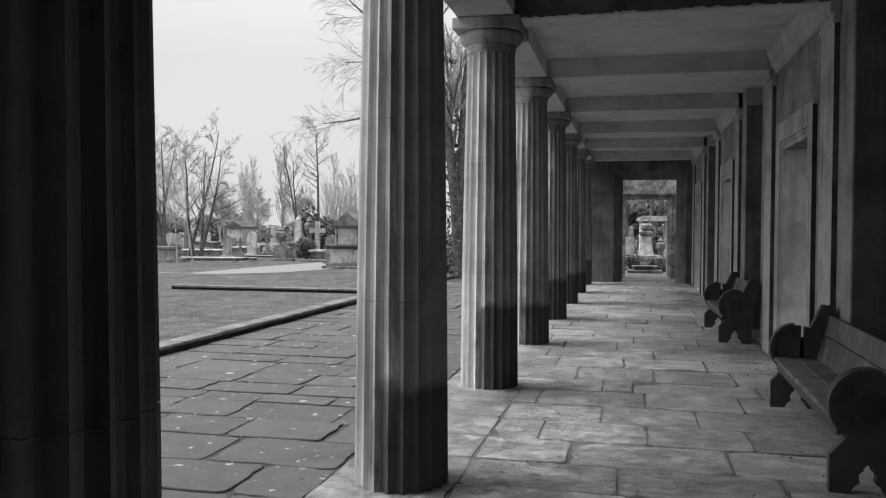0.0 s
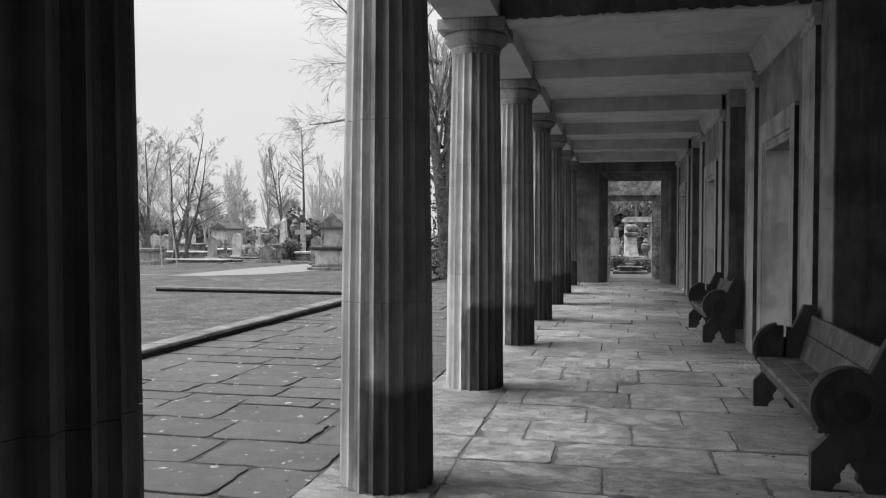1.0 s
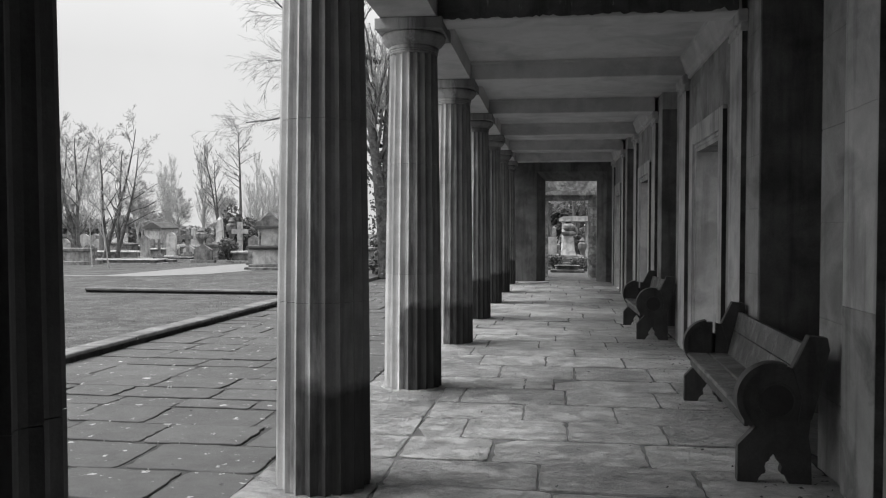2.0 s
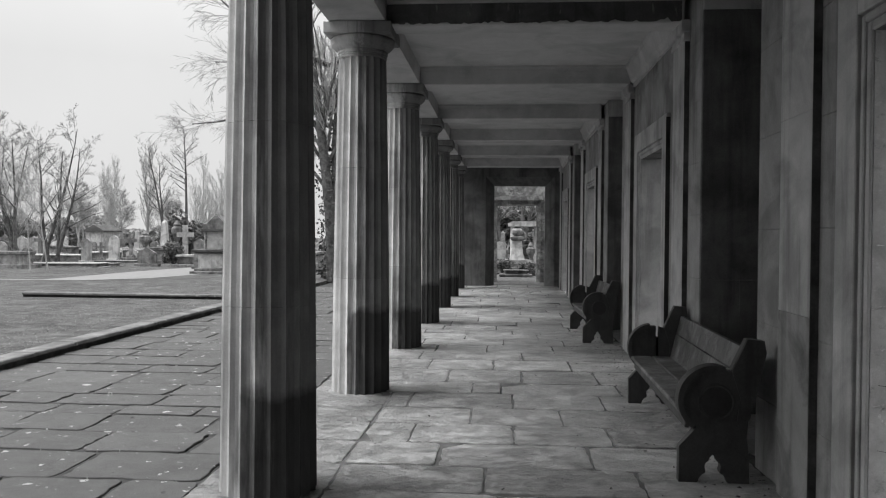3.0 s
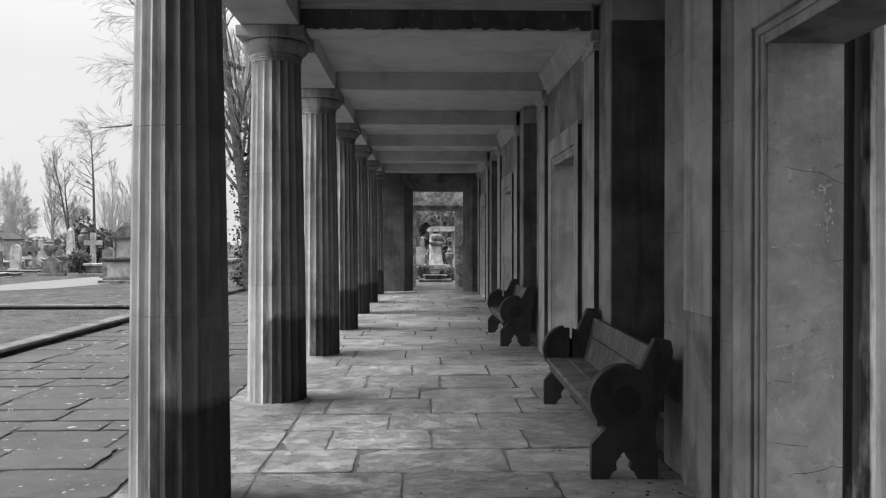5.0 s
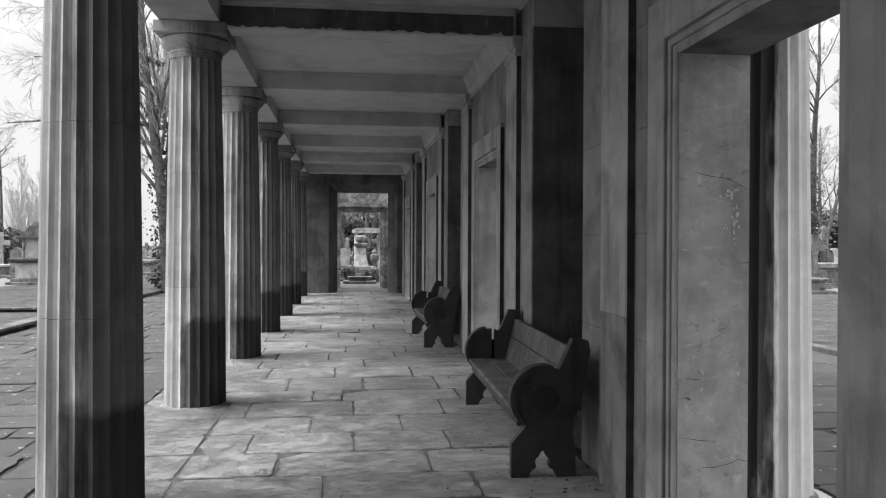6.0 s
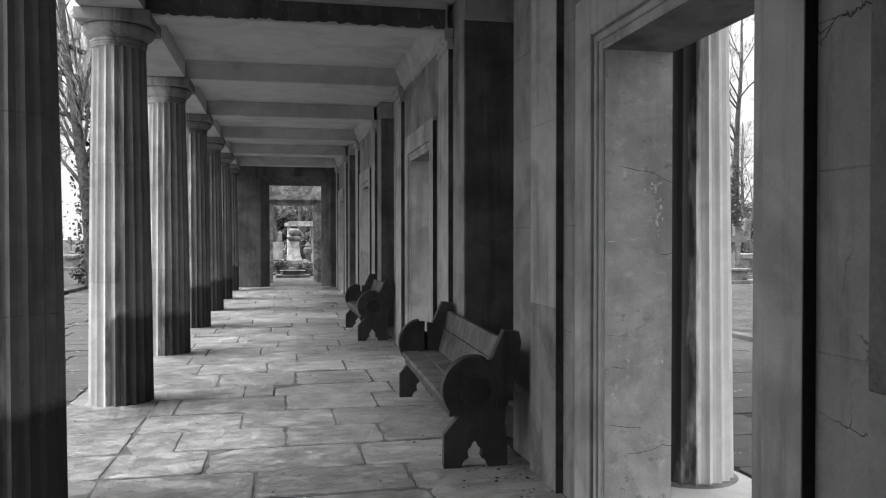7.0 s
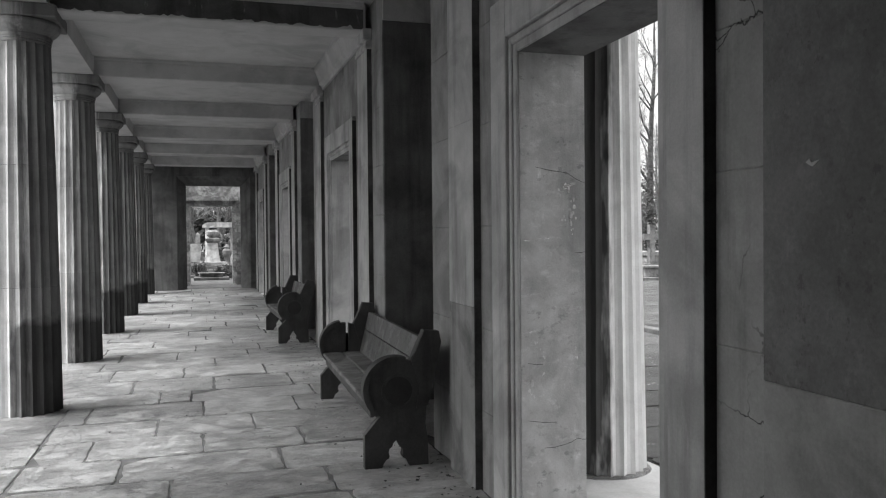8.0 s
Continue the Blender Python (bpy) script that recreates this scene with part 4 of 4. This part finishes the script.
def build_outdoors():
    rnd = random.Random(9)
    bm = bmesh.new()
    box(bm, -300, -5.86, -60, 300, -0.07, 0.07)
    tagged(part("lawn_west", bm, M_GRASS), "short winter lawn behind the kerb", "lawn", kind="structure")
    bm = bmesh.new()
    box(bm, 7.25, 300, -60, 300, -0.07, 0.05)
    tagged(part("lawn_east", bm, M_GRASS), "short winter lawn beyond the outer paving", "lawn", kind="structure")
    bm = bmesh.new()
    box(bm, -5.86, 7.25, END_Y + 8, 300, -0.07, 0.05)
    tagged(part("lawn_north", bm, M_GRASS), "rough winter turf beyond the gate", "lawn", kind="structure")
    kerb = tagged(new("kerb"), "low dark-faced kerb stones along the lawn", "kerb", kind="structure")
    y = -2.0
    while y < 24:
        ln = rnd.uniform(0.8, 1.4)
        bm = bmesh.new()
        box(bm, -6.08, -5.78 + rnd.uniform(-0.01, 0.01), y + 0.004, y + ln - 0.004, 0.062, 0.118 + rnd.uniform(-0.006, 0.006), 0.012)
        part("kerb_stone", bm, M_KERB, kerb)
        # near-black riser: soil, plus the shade under the overhang put into its colour
        bm = bmesh.new()
        box(bm, -6.04, -5.86, y, y + ln, -0.07, 0.064)
        part("riser", bm, M_BLACK, kerb)
        y += ln
    kerb2 = tagged(new("kerb"), "low kerb stones crossing the lawn", "kerb", kind="structure")
    x = -11.4
    while x < -6.2:
        ln = rnd.uniform(0.8, 1.3)
        bm = bmesh.new()
        box(bm, x + 0.006, min(x + ln - 0.006, -6.07), 18.3 - 0.12, 18.3 + 0.14, 0.125, 0.18 + rnd.uniform(-0.006, 0.006), 0.012)
        part("kerb_stone", bm, M_KERB, kerb2)
        # same black tone for soil and painted shade below this kerb
        bm = bmesh.new()
        box(bm, x, min(x + ln, -6.07), 18.25, 18.4, 0.0, 0.127)
        part("riser", bm, M_BLACK, kerb2)
        x += ln
    kerb3 = tagged(new("kerb"), "low kerb stones beside the outer paving", "kerb", kind="structure")
    y = 2.0
    while y < 20:
        bm = bmesh.new()
        box(bm, 7.06, 7.24, y + 0.006, y + 1.1 - 0.006, -0.07, 0.07, 0.012)
        part("kerb_stone", bm, M_KERB, kerb3)
        y += 1.1
    for nm, pts in (("path_west", ((-13.6, 24.6, -14.9, 24.9), (-12.0, 26.2, -14.8, 26.0), (-11.5, 28.4, -14.6, 31), (-10.8, 33, -13.9, 36), (-8, 45, -11, 47), (0, 70, -4, 72))), ("path_cross", ((-40, 23.6, -40, 24.9), (-26, 24.2, -26, 25.2), (-13.6, 24.6, -14.9, 24.9))), ("path_east", ((9, 22, 8, 25), (15, 23.6, 15, 25.2), (30, 30, 28, 33)))):
        bm = bmesh.new()
        rows = [(bm.verts.new((a, b, 0.082)), bm.verts.new((c, d, 0.082))) for a, b, c, d in pts]
        for p, q in zip(rows, rows[1:]):
            bm.faces.new((p[0], q[0], q[1], p[1]))
        tagged(part(nm, bm, M_PATH), "pale gravel cemetery path", "path", kind="structure")
    # turf blades and dead leaves along the kerbs
    vs, fs = [], []
    for i in range(14000):
        x = -6.1 - abs(rnd.gauss(0, 3.2))
        yy = rnd.uniform(6, 26)
        h = rnd.uniform(0.003, 0.014)
        b = len(vs)
        a = rnd.uniform(0, 6.28)
        dx, dy = 0.012 * math.cos(a), 0.012 * math.sin(a)
        vs += [(x - dx, yy - dy, 0.065), (x + dx, yy + dy, 0.065), (x + rnd.uniform(-0.03, 0.03), yy + rnd.uniform(-0.03, 0.03), 0.07 + h)]
        fs.append((b, b + 1, b + 2))
    me = bpy.data.meshes.new("grass")
    me.from_pydata(vs, [], fs)
    me.materials.append(M_BLADE)
    tagged(new("grass", me), "short tufts of winter grass along the kerb", "grass", kind="stuff")
    vs, fs = [], []
    for i in range(800):
        if i < 620:
            x, yy = WALL - abs(rnd.gauss(0, 0.35)) - 0.05, rnd.uniform(2.0, 16)
        else:
            x, yy = rnd.uniform(-5.6, 1.6), rnd.uniform(4.5, 16)
        a, s = rnd.uniform(0, 6.28), rnd.uniform(0.008, 0.022)
        b = len(vs)
        for k in range(4):
            q = a + k * 1.571
            vs.append((x + s * (1.0 if k % 2 else 0.55) * math.cos(q), yy + s * (1.0 if k % 2 else 0.55) * math.sin(q), 0.004 + rnd.uniform(0, 0.012)))
        fs.append((b, b + 1, b + 2, b + 3))
    me = bpy.data.meshes.new("leaf_litter")
    me.from_pydata(vs, [], fs)
    me.materials.append(M_WOOD)
    tagged(new("leaf_litter", me), "scattered dead leaves and crumbs on the flags", "litter", kind="stuff")
    # trees
    build_tree((-21.54, 34, 0.07), 6.5, 0.1, 1, 'bare multi-stemmed winter tree among graves', stems=4, counts=(9, 8, 6, 3), shrink=0.44, low=0.22, lean=0.26, spread=0.7, lift=0.05)
    build_tree((-22.22, 38, 0.07), 7.2, 0.11, 2, 'bare winter tree with arching twigs', stems=4, counts=(10, 8, 6, 3), lean=0.14, low=0.25, spread=0.75, shrink=0.36, lift=0.03)
    build_tree((-19.05, 31, 0.07), 3.36, 0.03, 3, 'slim bare sapling on the lawn', counts=(12, 6, 3), spread=0.5, lift=0.15, twig=M_TWIG)
    build_tree((-18.00, 30.5, 0.07), 4.04, 0.035, 4, 'slim bare sapling beside the path', counts=(14, 6, 4), spread=0.6, lift=0.1, twig=M_TWIG)
    build_tree((-31.53, 62, 0.07), 6.9, 0.08, 5, 'bare upright poplar tree', stems=3, counts=(40, 9, 5), spread=0.42, lift=0.16, shrink=0.34, lean=0.06, low=0.16, twig=M_TWIG_HAZE)
    build_tree((-25.57, 56, 0.07), 7.5, 0.09, 6, 'tall bare poplar tree', stems=2, counts=(40, 9, 5), spread=0.45, lift=0.14, shrink=0.28, lean=0.05, low=0.2, twig=M_TWIG)
    build_tree((-22.4, 52, 0.07), 7.6, 0.11, 7, 'tall bare tree with a forked trunk', stems=2, counts=(20, 8, 6, 3), spread=0.75, lift=0.06, shrink=0.27, lean=0.1, low=0.35)
    build_tree((-21.10, 52, 0.07), 9.0, 0.14, 8, 'tall bare tree with a wide open crown', counts=(30, 8, 6, 3), spread=0.95, lift=0.03, shrink=0.27, lean=0.02, low=0.5)
    build_tree((-22.6, 60, 0.07), 7.0, 0.09, 9, 'bare upright poplar tree beside a tomb', stems=4, counts=(32, 9, 5), low=0.14, spread=0.42, lift=0.16, shrink=0.34, lean=0.09, twig=M_TWIG_HAZE)
    build_tree((-20.99, 58, 0.07), 6.3, 0.09, 10, 'bare upright poplar tree by the columns', stems=3, counts=(32, 9, 5), low=0.14, spread=0.42, lift=0.16, shrink=0.34, lean=0.08, twig=M_TWIG_HAZE)
    build_tree((-34.55, 70, 0.07), 4.8, 0.1, 11, 'bare spreading tree in the distance', stems=3, counts=(10, 8, 6, 5), spread=0.8, shrink=0.5, lean=0.3, twig=M_TWIG)
    build_tree((-35.90, 66, 0.07), 5.14, 0.1, 12, 'bare spreading tree behind the mausoleum', stems=3, counts=(10, 8, 6, 5), spread=0.8, shrink=0.5, lean=0.3, twig=M_TWIG)
    build_tree((-28.5, 66, 0.07), 4.6, 0.1, 19, 'low bare forked tree behind the graves', stems=3, counts=(9, 8, 6, 4), spread=0.8, shrink=0.5, lean=0.35, twig=M_TWIG)
    build_tree((-26.90, 40, 0.07), 7.55, 0.09, 16, 'bare winter tree by the lawn', stems=4, counts=(10, 7, 6, 3), low=0.2, lean=0.18, spread=0.85, lift=0.02, shrink=0.42)
    build_tree((-5.85, 26.6, 0.07), 12.5, 0.25, 13, 'large bare plane tree with wide drooping limbs', stems=3, counts=(16, 10, 8, 5), spread=0.55, lift=0.08, shrink=0.34, lean=0.07, low=0.3, ivy=900, lows=((-1, -0.15, 5.2, 4.8), (-1, 0.2, 6.4, 5.2), (-0.9, -0.5, 7.2, 4.5), (-0.5, 0.6, 4.4, 2.5), (0.6, 0.3, 3.9, 2.2)))
    build_tree((18.42, 30, 0.05), 11.5, 0.2, 14, 'bare tree with an ivy-clad trunk', counts=(16, 8, 6, 4), spread=0.8, lift=0.02, shrink=0.36, lean=0.05, ivy=3500)
    build_tree((27.53, 44, 0.05), 10.5, 0.16, 15, 'bare tree beyond the east path', stems=2, counts=(12, 7, 6, 4), spread=0.7, shrink=0.4)
    build_tree((1.29, 60, 0.05), 9.5, 0.2, 17, 'bare tree beyond the far gate', stems=2, counts=(14, 8, 6, 4), spread=0.8, shrink=0.45)
    build_tree((0.07, 52, 0.05), 7.0, 0.16, 18, 'bare tree behind the canopy monument', stems=3, counts=(10, 7, 6, 4), spread=0.8, shrink=0.45)
    build_bush((-15.20, 36, 0.07), 0.59, 0.59, 0.64, 21, 'dark round evergreen bush between graves', 1600, 0.06)
    build_bush((-18.59, 46, 0.07), 1.19, 1.19, 1.69, 22, 'tall rounded evergreen shrub behind crosses', 2600, 0.09)
    build_bush((-45.06, 72, 0.07), 2.94, 2.94, 1.8, 23, 'grey bare thicket in the distance', 6000, 0.13, M_SCRUB)
    build_bush((-40.25, 74, 0.07), 3.02, 3.02, 1.64, 24, 'grey bare thicket behind the mausoleum', 6000, 0.13, M_SCRUB)
    build_bush((-37.52, 78, 0.07), 2.03, 2.03, 1.06, 25, 'low grey bare thicket in the distance', 6000, 0.13, M_SCRUB)
    build_bush((-23.78, 66, 0.07), 1.22, 1.22, 1.97, 26, 'grey bare thicket behind the tomb', 6000, 0.13, M_SCRUB)
    build_bush((-48.17, 70, 0.07), 2.34, 2.34, 1.77, 29, "grey bare thicket at the lawn's edge", 6000, 0.13, M_SCRUB)
    build_bush((-35.07, 80, 0.07), 2.08, 2.08, 1.26, 30, 'low bare thicket beyond the graves', 6000, 0.13, M_SCRUB)
    for x, y, rx, rz, seed in ((-30.5, 74, 2.6, 1.5, 51), (-27.0, 76, 2.4, 1.7, 52), (-43.5, 82, 3.2, 2.0, 53), (-32.5, 84, 3.0, 1.6, 54), (-21.0, 76, 2.2, 1.6, 55)):
        build_bush((x, y, 0.07), rx, rx, rz, seed, 'grey bare hedge along the far graves', 6000, 0.13, M_SCRUB)
    build_bush((-6.21, 27.5, 0.07), 0.41, 0.41, 0.31, 32, 'dark tangle of shoots at the tree foot', 900, 0.05)
    build_bush((-8.59, 40, 0.07), 0.89, 0.89, 0.62, 33, 'dark evergreen shrub behind the tree', 1500, 0.09)
    build_bush((37.94, 60, 0.05), 5.0, 3.0, 2.6, 27, 'dark rounded evergreen beyond the east graves', 3000, 0.2)
    build_bush((1.42, 40, 0.05), 1.2, 1.0, 1.1, 28, 'dark evergreen behind the monument', 1500, 0.08)
    build_bush((0.10, 64, 0.05), 6, 2.0, 2.6, 31, 'dark evergreen thicket beyond the gate', 3000, 0.2)
    build_bush((-0.02, 34, 0.05), 0.5, 0.5, 0.35, 41, 'low dark shrub beside the monument steps', 700, 0.05)
    build_bush((1.01, 33, 0.05), 0.45, 0.4, 0.3, 42, 'low dark shrub before the monument', 700, 0.05)
    # graves
    shrine_tomb((-11.02, 30.5, 0.07), 1.3, 2.25, 4)
    mausoleum((-25.82, 50, 0.07), 1.5, 1.4, 2.07, -18)
    chest_tomb((-19.46, 34.5, 0.07), 3.3, 1.5, 0.2, 10)
    chest_tomb((-18.43, 35.5, 0.07), 1.6, 1.0, 0.16, 10, False)
    chest_tomb((-23.25, 40, 0.07), 3.0, 1.4, 0.42, 6)
    chest_tomb((-21.11, 33, 0.07), 1.6, 1.0, 0.73, -4, False)
    chest_tomb((-19.76, 40, 0.07), 2.2, 1.2, 0.12, 0, False)
    chest_tomb((-17.46, 40, 0.07), 1.2, 1.0, 0.82, 0, False)
    chest_tomb((-14.36, 36, 0.07), 1.2, 0.8, 0.57, 0)
    chest_tomb((-24.47, 36, 0.07), 1.8, 1.0, 0.38, 0)
    headstone((-21.06, 42, 0.07), 0.7, 1.4, -20, True)
    headstone((-20.02, 42, 0.07), 0.7, 0.7, 0, True, 'gabled')
    headstone((-21.84, 44, 0.07), 0.5, 0.72, 15, True)
    headstone((-17.49, 42, 0.07), 0.7, 0.79, 0)
    headstone((-13.19, 34, 0.07), 0.5, 1.32, 0, False, 'gabled')
    headstone((-22.24, 36, 0.07), 0.6, 0.83, 10, False)
    headstone((-24.88, 38, 0.07), 0.6, 1.08, 10, True)
    headstone((-26.40, 44, 0.07), 0.7, 1.2, -10, True, 'gabled')
    headstone((-16.46, 36, 0.07), 0.9, 0.88, 0, False, 'gabled')
    headstone((-15.32, 40, 0.07), 0.6, 0.89, 0)
    grave_cross((-20.76, 40, 0.07), 1.06, 0)
    grave_cross((-15.46, 38, 0.07), 1.95, 4, True)
    grave_cross((-27.52, 48, 0.07), 2.04, 0)
    grave_cross((-23.39, 44, 0.07), 0.91, 12)
    obelisk((-19.10, 44, 0.07), 2.31, 0.42, True)
    obelisk((-21.62, 46, 0.07), 1.75, 0.36, True)
    obelisk((-20.25, 44, 0.07), 1.67, 0.6, False, True)
    obelisk((-18.80, 45, 0.07), 2.29, 0.6, False, True)
    plots = random.Random(31)
    kinds = [headstone((-40, 44, 0.07), 0.55, 1.1, 8), headstone((-38, 46, 0.07), 0.5, 0.9, -6, True), headstone((-36, 48, 0.07), 0.6, 1.3, 3, True, "gabled"), grave_cross((-34, 47, 0.07), 1.5, 5), chest_tomb((-31, 52, 0.07), 1.9, 0.9, 0.7, 12, False), chest_tomb((-33, 41, 0.07), 1.9, 0.9, 0.5, 3)]
    for i in range(64):
        gy = plots.uniform(37, 66)
        gx = -gy * plots.uniform(0.2, 0.72)
        copy_thing(plots.choice(kinds), pose(gx, gy, 0.07, plots.uniform(-3, 3), plots.uniform(-3, 3), plots.uniform(-25, 25)))
    canopy_monument((0.63, 36, 0.05), 2.16)
    chest_tomb((1.21, 40, 0.05), 0.9, 0.9, 1.0, 0, False)
    chest_tomb((-0.12, 42, 0.05), 0.9, 0.8, 0.9, 8, False)
    chest_tomb((0.51, 32, 0.05), 1.0, 0.6, 0.22, 0, False)
    obelisk((1.15, 33.5, 0.05), 1.3, 0.35, False, True)
    obelisk((-0.00, 50, 0.05), 1.9, 0.4, False)
    headstone((-0.17, 38, 0.05), 0.6, 1.3, 0, True)
    grave_cross((16.07, 26, 0.05), 1.9, 0)
    chest_tomb((17.13, 27, 0.05), 1.6, 1.0, 0.9, 0, False)
    headstone((20.08, 32, 0.05), 0.7, 1.5, 0, True)
    headstone((19.08, 30, 0.05), 0.6, 1.4, 0)
    chest_tomb((14.68, 23.8, 0.05), 0.8, 0.6, 0.5, 0, False)
    headstone((22.38, 36, 0.05), 0.8, 1.6, 0)
    obelisk((25.25, 40, 0.05), 2.6, 0.5)
    headstone((22.02, 34, 0.05), 0.7, 1.4, 0, True)
    chest_tomb((18.54, 28, 0.05), 1.4, 0.9, 0.8, 0, False)


build_ground()
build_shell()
build_columns()
build_outdoors()
build_benches()
build_paving()
